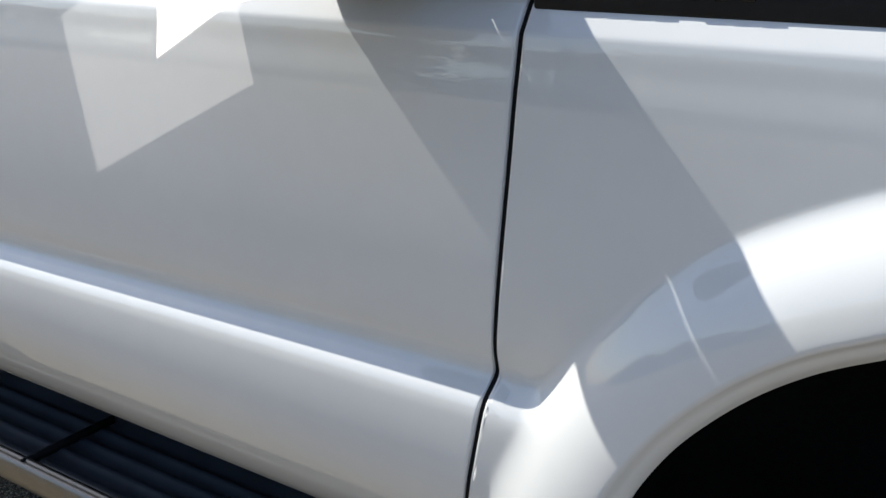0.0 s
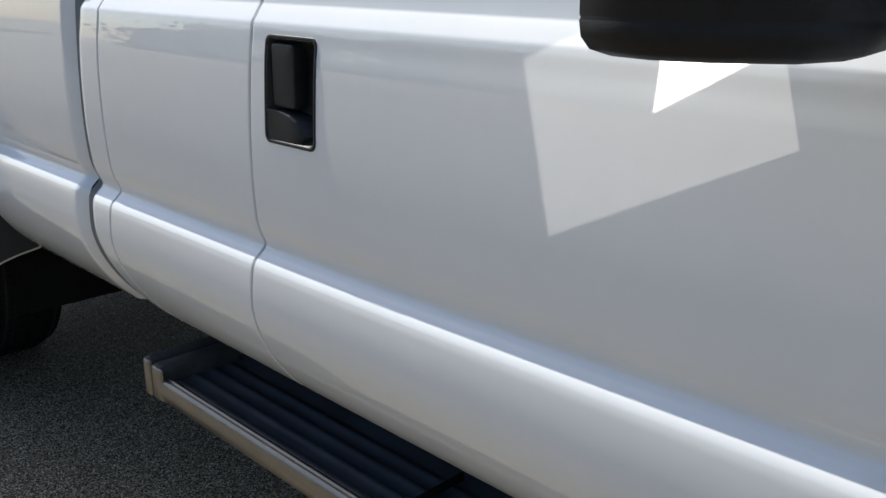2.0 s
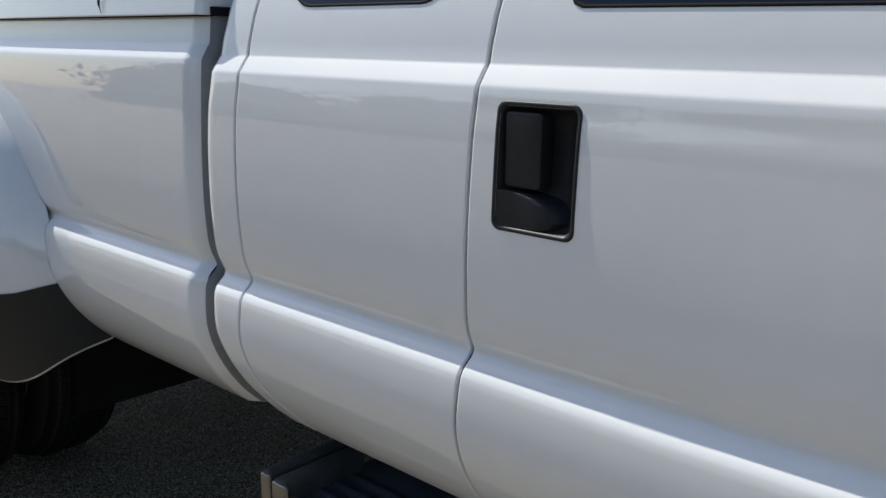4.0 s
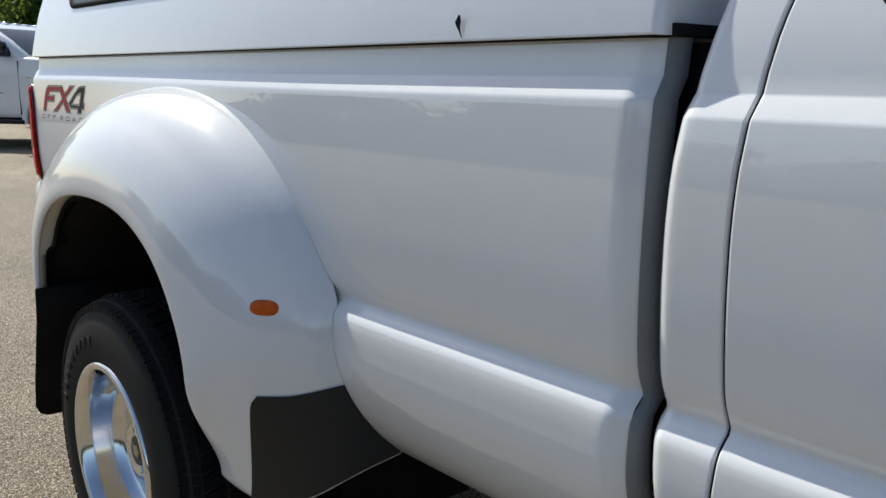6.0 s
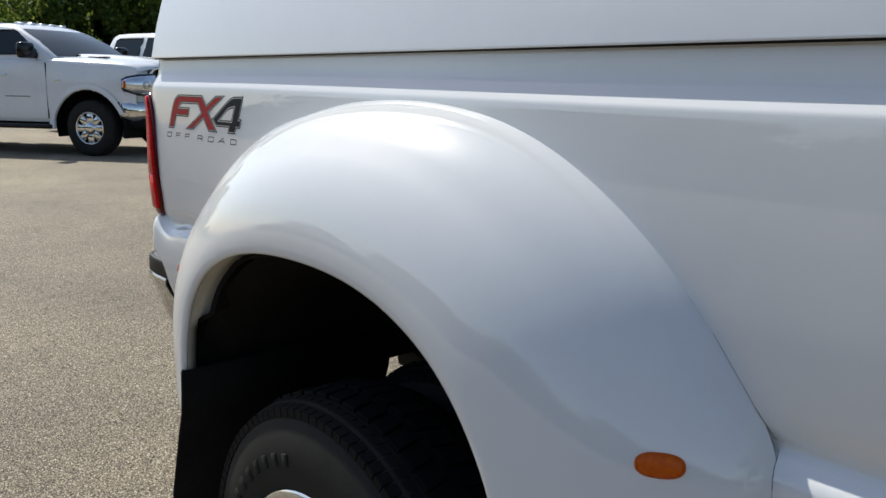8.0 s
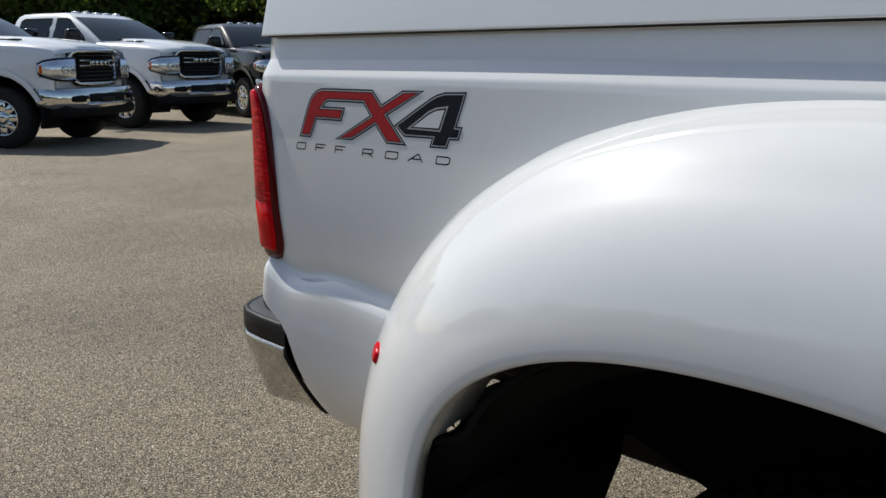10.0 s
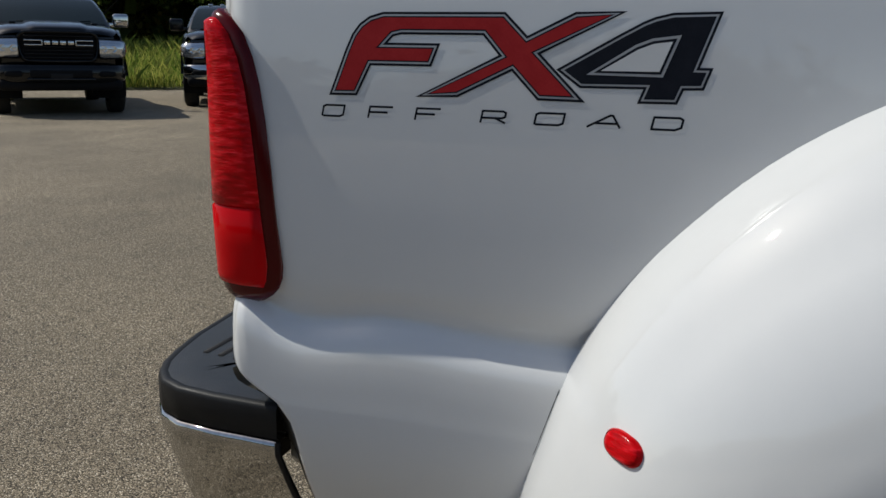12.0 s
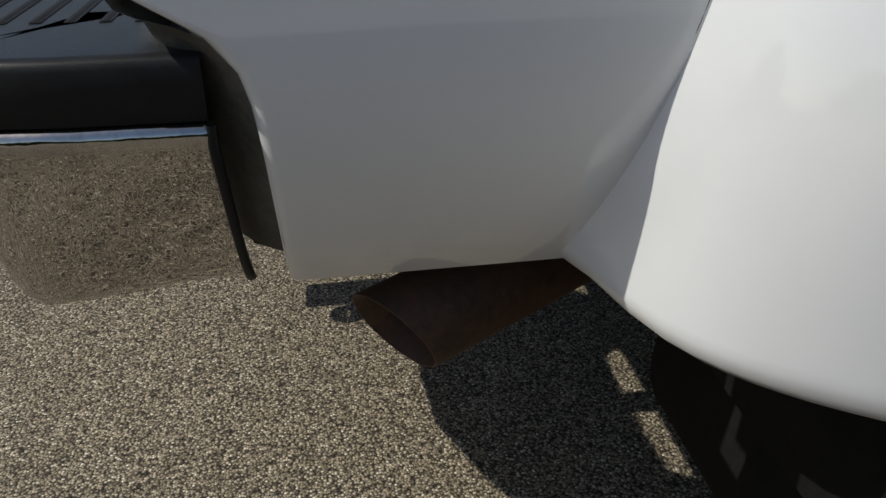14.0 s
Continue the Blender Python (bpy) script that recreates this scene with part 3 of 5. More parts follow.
h = housing("wheel_housing", 0.02, 0.60, 0.45, [(-0.10, 0.2, 0.66, math.pi - 0.02, False), (0.08, 0.2, -0.2, 0.66, False), (0.2, 0.47, -0.2, 2.82, True)])
mirrored(h)
h = housing("wheel_housing", 4.01, 0.56, 0.62, [(0.01, 0.47, -0.2, math.pi + 0.2, True)])
mirrored(h)
part("floor_pan", boxed((-1.0, 0.5, 0.66), (4.6, 1.53, 0.72), 0.02), STEEL, truck)
for y in (0.690, WIDTH - 0.75):
    part("frame_rail", boxed((-1.12, y, 0.55), (4.7, y + 0.06, 0.70), 0.015), STEEL, truck)
for y in (0.55, WIDTH - 0.62):
    part("leaf_spring", boxed((-0.73, y, 0.54), (0.62, y + 0.07, 0.73), 0.015), STEEL, truck)
bm = bmesh.new()
tube(bm, [(0.01, 0.25, 0.405), (0.01, 1.78, 0.405)], 0.06, 16)
part("rear_axle", bm, STEEL, truck)

# ---- bed shell, tail, cab shell ----
part("tailgate", boxed((-1.09, 0.13, 0.72), (-1.04, 1.93, 1.40), 0.015), PAINT, truck)
part("bed_floor", boxed((-1.05, 0.5, 0.74), (1.40, 1.53, 0.78)), STEEL, truck)
part("bed_front", boxed((1.38, 0.11, 0.66), (1.42, 1.92, 1.40), 0.01), GREY, truck)
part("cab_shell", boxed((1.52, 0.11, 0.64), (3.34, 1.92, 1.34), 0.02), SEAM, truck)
part("cab_back", boxed((1.50, 0.09, 0.64), (1.54, 1.94, 1.36), 0.02), PAINT, truck)


def cab_roof():
    """Back wall, roof and front posts above the belt, as one loft."""
    bm = bmesh.new()
    rows = []
    for z, inset, xa, xb in ((1.34, 0.06, 1.50, 3.40), (1.45, 0.066, 1.52, 3.33), (1.6, 0.115, 1.55, 3.14), (1.84, 0.19, 1.61, 2.86), (1.875, 0.20, 1.625, 2.80), (1.92, 0.235, 1.66, 2.72), (1.955, 0.32, 1.74, 2.58), (1.97, 0.5, 1.9, 2.4)):
        row = []
        for f in (0, 0.02, 0.3, 0.7, 0.98, 1):
            row.append((xa + (xb - xa) * f, inset + (0.03 if f in (0, 1) else 0), z))
        for f in (0.03, 0.5, 0.97):
            row.append((xb + 0.05 * (1 - (2 * f - 1) ** 2), inset + (WIDTH - 2 * inset) * f, z))
        for f in (1, 0.98, 0.7, 0.3, 0.02, 0):
            row.append((xa + (xb - xa) * f, WIDTH - inset - (0.03 if f in (0, 1) else 0), z))
        row.append(row[0])
        rows.append(row)
    vs = grid(bm, rows)
    bm.faces.new(vs[-1][:-1])
    bmesh.ops.remove_doubles(bm, verts=bm.verts, dist=1e-4)
    return part("cab_roof", bm, PAINT, truck)


cab_roof()
bm = bmesh.new()
grid(bm, [[(x, WIDTH / 2 + (WIDTH / 2 - 0.06) * k * 1.0, z + 0.06 * (1 - k * k)) for k in (-1, -0.8, -0.4, 0, 0.4, 0.8, 1)] for x, z in ((3.36, 1.37), (3.9, 1.34), (4.5, 1.28), (4.85, 1.22), (4.92, 1.1))])
part("hood", bm, PAINT, truck)
part("front_end", boxed((4.7, 0.08, 0.55), (4.93, 1.95, 1.15), 0.04), CHROME, truck)

# ---- rear bumper ----
bumper = new("rear_bumper")
bumper.parent = truck
bumper.location = (-0.006, 0.0, -0.007)


HALF = [(-1.025, -0.024), (-1.07, -0.022), (-1.115, -0.020), (-1.165, -0.012), (-1.197, 0.005), (-1.218, 0.030), (-1.235, 0.065), (-1.247, 0.11), (-1.26, 0.18), (-1.275, 0.32), (-1.283, 0.44), (-1.287, 0.50), (-1.29, 0.55), (-1.297, 0.70), (-1.30, 0.85), (-1.301, 0.93)]
HALF = [(x + min(0.0, x + 1.1) * 0.09 * smooth(0.5, 0.25, y), y + 0.022) for x, y in HALF]
LINE = HALF + [(x, WIDTH - y) for x, y in HALF[::-1]]


def inward(x, y, t):
    """A place drawn in from the bumper's outline by t."""
    i = LINE.index((x, y))
    (ax, ay), (bx, by) = LINE[max(i - 1, 0)], LINE[min(i + 1, len(LINE) - 1)]
    n = Vector((by - ay, -(bx - ax))).normalized()
    return (x + n.x * t, y + n.y * t)


bm = bmesh.new()
rows = []
for z, t in ((0.818, 0.05), (0.826, 0.014), (0.829, 0.007), (0.828, 0.002), (0.823, -0.002), (0.812, 0.000), (0.785, 0.014), (0.76, 0.028), (0.735, 0.043), (0.712, 0.058), (0.692, 0.072), (0.678, 0.084), (0.670, 0.094), (0.666, 0.112)):
    row = []
    for i, (x, y) in enumerate(LINE):
        px, py = inward(x, y, t * (1 - 0.5 * smooth(0, 5, min(i, len(LINE) - 1 - i)) if t > 0 and z < 0.81 else 1))
        row.append((px if i not in (0, len(LINE) - 1) else -1.0265, py, z - (0.20 * smooth(0.2, 0.8, min(y, WIDTH - y)) * smooth(0.76, 0.68, z))))
    rows.append(row)
grid(bm, rows)
chrome = part("chrome_face", bm, WAVYCHROME, bumper, "chrome bumper face with fine scratches")
# turned end of the chrome, its dark reflection painted as black
bm = bmesh.new()
rows = []
for z, t, w in ((0.828, 0.0, 0.005), (0.812, -0.0005, 0.008), (0.785, 0.0135, 0.011), (0.76, 0.0275, 0.012), (0.735, 0.0425, 0.013), (0.712, 0.0575, 0.013), (0.692, 0.0715, 0.014), (0.676, 0.085, 0.016), (0.664, 0.098, 0.014), (0.660, 0.110, 0.006)):
    w *= 0.55
    px, py = inward(*LINE[0], t)
    rows.append([(-1.0265, py - 0.0012, z), (-1.0235, py - 0.0030, z), (-1.0205, py, z), (-1.0205, py + w, z), (-1.0265, py + w, z), (-1.0285, py + w * 0.5, z), (-1.0265, py - 0.0012, z)])
grid(bm, rows)
part("end_trim", bm, BLACK, chrome)


def pad_row(z, t):
    """Across the step pad at one inset; slimmed, unseen, between plate and corners to let sunlight slits through."""
    row = []
    for x, y in LINE:
        k = min(y, WIDTH - y)
        slim = smooth(0.44, 0.50, k) * smooth(0.92, 0.86, k)
        row.append((*inward(x, y, min(t, 0.16 - 0.118 * slim)), z))
    return row


bm = bmesh.new()
grid(bm, [pad_row(z, t) for z, t in ((0.828, 0.008), (0.831, 0.0015), (0.866, 0.0015), (0.8705, 0.0025), (0.8725, 0.005), (0.8735, 0.009), (0.8736, 0.012), (0.8720, 0.015))])
pad = part("step_pad", bm, BLACK, bumper, "black plastic step pad with a grained top")
bm = bmesh.new()
grid(bm, [pad_row(z, t) for z, t in ((0.8722, 0.0135), (0.8727, 0.0150), (0.8727, 0.06), (0.8727, 0.16))])
part("tread_top", bm, PADTOP, pad)
# thin black bars paint the dark of the grooves across the pad top
for k in range(7):
    bm = bmesh.new()
    box(bm, (-1.214 + 0.026 * k, 0.135 - 0.004 * k, 0.8722), (-1.205 + 0.026 * k, 0.42, 0.8745), 0.0012, 1)
    part("rib", bm, BLACK, pad)
bm = bmesh.new()
prism(bm, [(-1.262, 0.2), (-1.285, 0.5), (-1.285, WIDTH - 0.5), (-1.262, WIDTH - 0.2), (-1.13, WIDTH - 0.12), (-1.13, WIDTH - 0.45), (-1.262, WIDTH - 0.50), (-1.262, 0.50), (-1.13, 0.45), (-1.13, 0.12)], "z", 0.70, 0.86)
part("bumper_beam", bm, STEEL, bumper)

# ---- cap over the bed ----
cap = thing("truck_cap", "white fibreglass cap clamped over the pickup bed", "truck cap")
bm = bmesh.new()
rows = []
for z, i in ((1.4075, 0.05), (1.4072, 0.0080), (1.4080, 0.0066), (1.4090, 0.0064), (1.411, 0.0066), (1.46, 0.0145), (1.50, 0.0225), (1.55, 0.0345), (1.75, 0.10), (1.88, 0.15), (1.94, 0.22), (1.96, 0.36)):
    r = 0.014 if z < 1.8 else 0.04
    x0, x1 = -1.085 + (z - 1.4) * 0.12, 1.442 - (z - 1.4) * 0.03
    row = []
    for cx, cy, a in ((x0 + r, i + r, 180), (x1 - r, i + r, 270), (x1 - r, WIDTH - i - r, 0), (x0 + r, WIDTH - i - r, 90)):
        for k in range(6):
            q = radians(a + 18 * k)
            row.append((cx + r * math.cos(q), cy + r * math.sin(q), z))
    row.append(row[0])
    rows.append(row)
vs = grid(bm, rows)
bm.faces.new(vs[-1][:-1])
bmesh.ops.remove_doubles(bm, verts=bm.verts, dist=1e-4)
part("shell", bm, CAPPAINT, cap)


# ---- details on the pickup's near side ----
def rounded(x0, z0, x1, z1, r, n=6, skew=0.0):
    """A rectangle with round corners, counter-clockwise in (x, z)."""
    out = []
    for cx, cz, a in ((x1 - r, z1 - r, 0), (x0 + r, z1 - r, 90), (x0 + r, z0 + r, 180), (x1 - r, z0 + r, 270)):
        for k in range(n + 1):
            q = radians(a + 90 * k / n)
            x, z = cx + r * math.cos(q), cz + r * math.sin(q)
            out.append((x + skew * (z - z0), z))
    return out


def filled(loop, parts=14):
    """The same closed loop with more places along each of its long sides."""
    out = []
    for (ax, az), (bx, bz) in zip(loop, loop[1:] + loop[:1]):
        n = parts if math.hypot(bx - ax, bz - az) > 0.02 else 1
        out += [(ax + (bx - ax) * k / n, az + (bz - az) * k / n) for k in range(n)]
    return out


def ring_rows(loops, cap=False):
    """Skin over loops of equal length, each closed; cap closes the last."""
    bm = bmesh.new()
    vs = grid(bm, [list(p) + [p[0]] for p in loops])
    if cap:
        bm.faces.new(vs[-1][:-1])
    bmesh.ops.remove_doubles(bm, verts=bm.verts, dist=1e-6)
    return bm


# door handle
handle = part("door_handle", ring_rows([[(x, cab_smooth(z) + o, z) for x, z in filled(rounded(HX0 + d, HZ0 + d, HX1 - d, HZ1 - d, max(0.0135 - d * 0.2, 0.009)))] for d, o in ((-0.001, 0.010), (-0.0008, -0.0006), (0.0003, -0.0015), (0.0030, -0.0016), (0.0048, -0.0006), (0.0065, 0.004), (0.0095, 0.012), (0.015, 0.020), (0.024, 0.028), (0.036, 0.032))], True), HANDLE, front_door, "black moulded handle bezel")
part("paddle", ring_rows([[(x, y, z) for x, z in rounded(2.181 + d, 1.176 + d, 2.240 - d, 1.276 - d, 0.006)] for d, y in ((0.0, 0.024), (0.0, 0.0005), (0.0007, -0.0010), (0.0018, -0.0017), (0.004, -0.0020), (0.020, -0.0026))], True), HANDLE, handle)
BLOCK = [(2.1725, 1.1225), (2.243, 1.1225), (2.258, 1.126), (2.263, 1.136), (2.259, 1.148), (2.250, 1.158), (2.238, 1.165), (2.222, 1.1695), (2.200, 1.172), (2.1725, 1.172)]
part("lower_block", ring_rows([[(2.1725 + (x - 2.1725) * f, cab_smooth(z) + y, z) for x, z in BLOCK] for f, y in ((1.30, 0.034), (1.18, 0.022), (1.08, 0.012), (1.01, 0.006), (0.94, 0.0026), (0.86, 0.0012), (0.78, 0.0006), (0.70, 0.0004))], True), HANDLE, handle, smooth=False)


# windows of the cab: seal and pane set in the upper door
def door_window(outline, parent):
    inner = lambda d: [((x - cx) * (1 - d / hx) + cx, (z - cz) * (1 - d / hz) + cz) for x, z in outline]
    outline = filled(outline)
    xs, zs = [p[0] for p in outline], [p[1] for p in outline]
    cx, cz, hx, hz = (min(xs) + max(xs)) / 2, (min(zs) + max(zs)) / 2, (max(xs) - min(xs)) / 2, (max(zs) - min(zs)) / 2
    put = lambda loop, o: [(x, cab_smooth(z) + o, z) for x, z in loop]
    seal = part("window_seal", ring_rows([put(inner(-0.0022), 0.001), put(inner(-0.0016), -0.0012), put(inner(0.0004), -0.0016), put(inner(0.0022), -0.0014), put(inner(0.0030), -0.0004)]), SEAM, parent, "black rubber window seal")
    part("window_pane", ring_rows([put(inner(d), -0.0008) for d in (0.0026, 0.02, hz * 0.4, hz * 0.7, hz * 0.97)], True), GLASS, parent, "dark tinted window pane")
    return seal


door_window(rounded(1.685, 1.418, 2.045, 1.80, 0.055, 8, 0.10), rear_door)
door_window([(2.262, 1.413), (2.275, 1.408), (3.02, 1.402), (3.16, 1.402), (3.20, 1.41), (3.19, 1.44), (2.86, 1.80), (2.83, 1.815), (2.36, 1.815), (2.345, 1.80), (2.252, 1.43)], front_door)
bm = bmesh.new()
grid(bm, [[(3.39 + 0.06 * (1 - k * k) - 0.004 + dx, WIDTH / 2 + (WIDTH / 2 - ins) * k, z) for k in (-1, -0.6, 0, 0.6, 1)] for dx, z, ins in ((0.02, 1.37, 0.12), (-0.05, 1.45, 0.12), (-0.52, 1.84, 0.25))])
part("windscreen", bm, GLASS, truck, "dark windscreen")

# mirror with two arms
mirror = new("side_mirror")
mirror.parent = truck
bm = bmesh.new()
loops = []
HOUSE = [(3.035, -0.355), (3.02, -0.33), (3.018, -0.19), (3.03, -0.165), (3.09, -0.15), (3.15, -0.155), (3.172, -0.18), (3.178, -0.24), (3.165, -0.30), (3.12, -0.345), (3.075, -0.362)]
hc = (sum(p[0] for p in HOUSE) / len(HOUSE), sum(p[1] for p in HOUSE) / len(HOUSE))
for z, f in ((1.333, 0.55), (1.3335, 0.8), (1.338, 0.93), (1.346, 0.985), (1.356, 1.0), (1.358, 0.992), (1.36, 1.0), (1.45, 1.02), (1.74, 1.0), (1.785, 0.94), (1.805, 0.8)):
    loops.append([(hc[0] + (x - hc[0]) * f, hc[1] + (y - hc[1]) * f, z) for x, y in HOUSE])
bm = ring_rows(loops)
for zt in (1.333, 1.805):
    bm.faces.new([v for v in bm.verts if abs(v.co.z - zt) < 1e-5])
part("mirror_housing", bm, BLACK, mirror, "black plastic mirror housing")
for z0, z1 in ((1.385, 1.515), (1.535, 1.765)):
    part("mirror_glass", boxed((3.0115, -0.335, z0), (3.0145, -0.185, z1), 0.001, 1), MIRROR, mirror, "mirror glass")
for x0, x1, z0, z1 in ((3.117, 3.283, 1.358, 1.393), (3.221, 3.296, 1.448, 1.488)):
    bm = bmesh.new()
    box(bm, (x0, -0.20, z0), (x1, 0.04, z1), 0.010, 3)
    part("mirror_arm", bm, BLACK, mirror)
bm = bmesh.new()
prism(bm, [(3.19, 1.338), (3.378, 1.338), (3.33, 1.42), (3.25, 1.53), (3.20, 1.53)], "y", 0.007, 0.10)
bmesh.ops.bevel(bm, geom=[e for e in bm.edges if all(v.co.y < 0.01 for v in e.verts)], offset=0.010, segments=3, affect="EDGES")
part("mirror_base", bm, BLACK, mirror)

# black cowl trim at the top of the fender, with worn raised letters
trim = part("cowl_trim", boxed((3.388, 0.0125, 1.3287), (3.86, 0.16, 1.378), 0.004, 3), BLACK, truck, "black plastic vent trim with worn raised marks")
for k in range(9):
    if k == 5:
        continue
    part("raised_mark", boxed((3.398 + 0.023 * k, 0.0108, 1.344), (3.410 + 0.023 * k, 0.016, 1.358), 0.001, 1), GLOSSBLACK, trim)
bm = bmesh.new()
tube(bm, [(3.60, 0.05, 1.366), (3.64, 0.045, 1.374), (3.9, 0.045, 1.37)], [0.012, 0.018, 0.02], 10)
part("trim_bulge", bm, BLACK, trim)

# running board
board = new("running_board")
board.parent = truck
TAN = varied(mat("satin_rail_metal", (0.32, 0.29, 0.25), 0.35, 0.9), (0.20, 0.188, 0.17), (0.28, 0.263, 0.24), 18, 0, rough=(0.3, 0.45))
DUSTY = varied(mat("dusty_black_plastic", (0.06, 0.06, 0.06), 0.7, spec=0.3), (0.035, 0.035, 0.035), (0.095, 0.092, 0.086), 22, 400, 0.3, 0.0008, rough=(0.55, 0.8))
bm = bmesh.new()
prof = [(0.085, 0.452), (0.078, 0.463), (0.073, 0.466), (0.068, 0.465), (0.0665, 0.462), (0.064, 0.4625), (0.058, 0.458), (0.055, 0.452), (0.054, 0.43), (0.057, 0.41), (0.065, 0.402), (0.09, 0.40)]
grid(bm, [[(x, y, z) for y, z in prof] for x in (1.585, 1.59, 2.35, 2.352, 3.0, 3.55)])
part("outer_rail", bm, TAN, board, "satin metal outer rail")
PADBLACK = varied(mat("tread_rubber", (0.02, 0.022, 0.026), 0.4, spec=0.8), (0.034, 0.040, 0.050), (0.060, 0.070, 0.085), 10, 700, 0.2, 0.0006, rough=(0.32, 0.5))
bm = bmesh.new()
prof = []
for k in range(4):
    y = 0.088 + 0.046 * k
    prof += [(y, 0.4475), (y + 0.004, 0.4505), (y + 0.010, 0.452), (y + 0.016, 0.4505), (y + 0.022, 0.4475), (y + 0.034, 0.4465)]
prof += [(0.275, 0.452), (0.45, 0.462), (0.45, 0.40)]
grid(bm, [[(x, y, z) for y, z in prof] for x in (1.58, 2.3, 3.0, 3.55)])
part("tread_pad", bm, PADBLACK, board, "ribbed black tread pad")
bm = bmesh.new()
box(bm, (1.512, 0.054, 0.40), (1.545, 0.28, 0.502), 0.012, 3)
box(bm, (1.549, 0.056, 0.402), (1.592, 0.28, 0.494), 0.012, 3)
part("end_cap", bm, DUSTY, board, "worn black plastic end cap")
bm = bmesh.new()
box(bm, (1.513, 0.0535, 0.402), (1.5445, 0.064, 0.496), 0.005, 2)
box(bm, (1.5495, 0.0545, 0.404), (1.60, 0.064, 0.488), 0.005, 2)
part("end_plate", bm, TAN, board)
part("pad_joint", boxed((2.366, 0.062, 0.4665), (2.372, 0.27, 0.4500), 0), SEAM, board)
for x in (1.9, 2.9):
    part("bracket", boxed((x, 0.12, 0.40), (x + 0.05, 0.5, 0.43), 0.005), STEEL, board)

# black filler strip between cab and bed, put in for the gap's shade
bm = bmesh.new()
grid(bm, [[(1.40, 0.095 + o, z), (1.43, 0.098 + o, z), (1.50, 0.10 + o, z)] for z, o in ((1.40, 0.0), (1.33, 0.0), (0.94, 0.0), (0.88, 0.0), (0.7, 0.02), (0.62, 0.06))])
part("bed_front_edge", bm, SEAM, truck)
# grey in place of the bed's white paint, holding the gap's shade
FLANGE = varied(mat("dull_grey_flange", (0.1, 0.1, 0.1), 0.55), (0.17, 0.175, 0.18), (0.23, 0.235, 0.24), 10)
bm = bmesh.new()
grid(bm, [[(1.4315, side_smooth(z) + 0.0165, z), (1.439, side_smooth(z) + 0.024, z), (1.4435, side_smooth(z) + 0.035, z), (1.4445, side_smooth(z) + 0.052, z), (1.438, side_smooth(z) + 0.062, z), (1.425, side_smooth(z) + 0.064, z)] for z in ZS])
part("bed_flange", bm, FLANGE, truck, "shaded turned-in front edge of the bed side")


# ---- things set on the flare ----
def flare_at(u, s, off=0.0):
    """A place on the flare, off its skin, and the normal there."""
    p = flare_raw(u, s)
    du, ds = flare_raw(u + 0.006, s) - flare_raw(u - 0.006, s), flare_raw(u, min(s + 0.02, 1.0)) - flare_raw(u, max(s - 0.02, 0.0))
    n = du.cross(ds).normalized()
    if n.y > 0:
        n = -n
    return p + n * off, n


def flare_find(x, z):
    return min(((i / 240, k / 60) for i in range(241) for k in range(2, 60)), key=lambda q: (flare_at(*q)[0].x - x) ** 2 + (flare_at(*q)[0].z - z) ** 2)


# ribbed lens; lighter and darker red streaks paint in its inner reflections
LENS = mat("ribbed_red_lens", (0.6, 0.006, 0.006), 0.12, 0, 0.0, 0.15)
n, l, b = nodes(LENS)
tc, mp = n.new("ShaderNodeTexCoord"), n.new("ShaderNodeMapping")
mp.inputs["Scale"].default_value = (45, 45, 190)
l.new(tc.outputs["Object"], mp.inputs["Vector"])
t = n.new("ShaderNodeTexNoise")
t.inputs["Scale"].default_value, t.inputs["Detail"].default_value = 1.0, 3
l.new(mp.outputs[0], t.inputs["Vector"])
r = ramp(n, l, t.outputs[0], [(0.30, (0.42, 0.001, 0.003)), (0.55, (0.62, 0.003, 0.007)), (0.70, (0.82, 0.02, 0.03))])
l.new(r.outputs[0], b.inputs["Base Color"])
bump(n, l, b, t.outputs[0], 0.5, 0.003)


def marker_lamp(x, z, w, h, lens, label, tilt):
    p, n = flare_at(*flare_find(x, z))
    side = Vector((0, 0, 1)).cross(n).normalized()
    up = n.cross(side)
    c, s = math.cos(tilt), math.sin(tilt)
    side, up = side * c + up * s, up * c - side * s
    def loop(f, o, flat=0.55):
        out = []
        for k in range(32):
            a = 2 * math.pi * k / 32
            ca, sa = math.cos(a), math.sin(a)
            ex = math.copysign(abs(ca) ** 0.75, ca) * w * f
            ez = math.copysign(abs(sa) ** 0.85, sa) * h * f
            out.append(tuple(p + side * ex + up * ez + n * o))
        return out
    ob = part("marker_lamp", ring_rows([loop(1.10, -0.004), loop(1.09, 0.0012), loop(1.0, 0.003)]), LENS if lens is RED else lens, truck, label)
    bm = ring_rows([loop(1.0, -0.002), loop(1.0, 0.002), loop(0.93, 0.004), loop(0.7, 0.0055), loop(0.35, 0.006)], True)
    part("lens", bm, LENS if lens is RED else lens, ob)


marker_lamp(0.652, 0.911, 0.0275, 0.0142, AMBER, "amber oval side marker lamp", 0.0)
marker_lamp(-0.611, 0.944, 0.0215, 0.0122, RED, "red oval side marker lamp", -0.10)

# dark stone guard on the flare's front foot
bm = bmesh.new()
U0 = 20.9 / 23
rows = []
for i in range(25):
    row = []
    for k in range(21):
        a, b = i / 24, k / 20
        r = max(0.0, 1 - a / 0.12)
        s_end = 0.475 + 0.275 * a - 0.05 * (1 - math.sqrt(max(0.0, 1 - r * r)))
        q = 0.001 + (s_end - 0.001) * b
        u0 = U0 - 0.033 * b
        row.append(tuple(flare_at(u0 + (1 - u0) * a, q, 0.003)[0]))
    rows.append(row)
grid(bm, rows)
part("stone_guard", bm, GUARD, fl, "matt dark grey stone guard film")

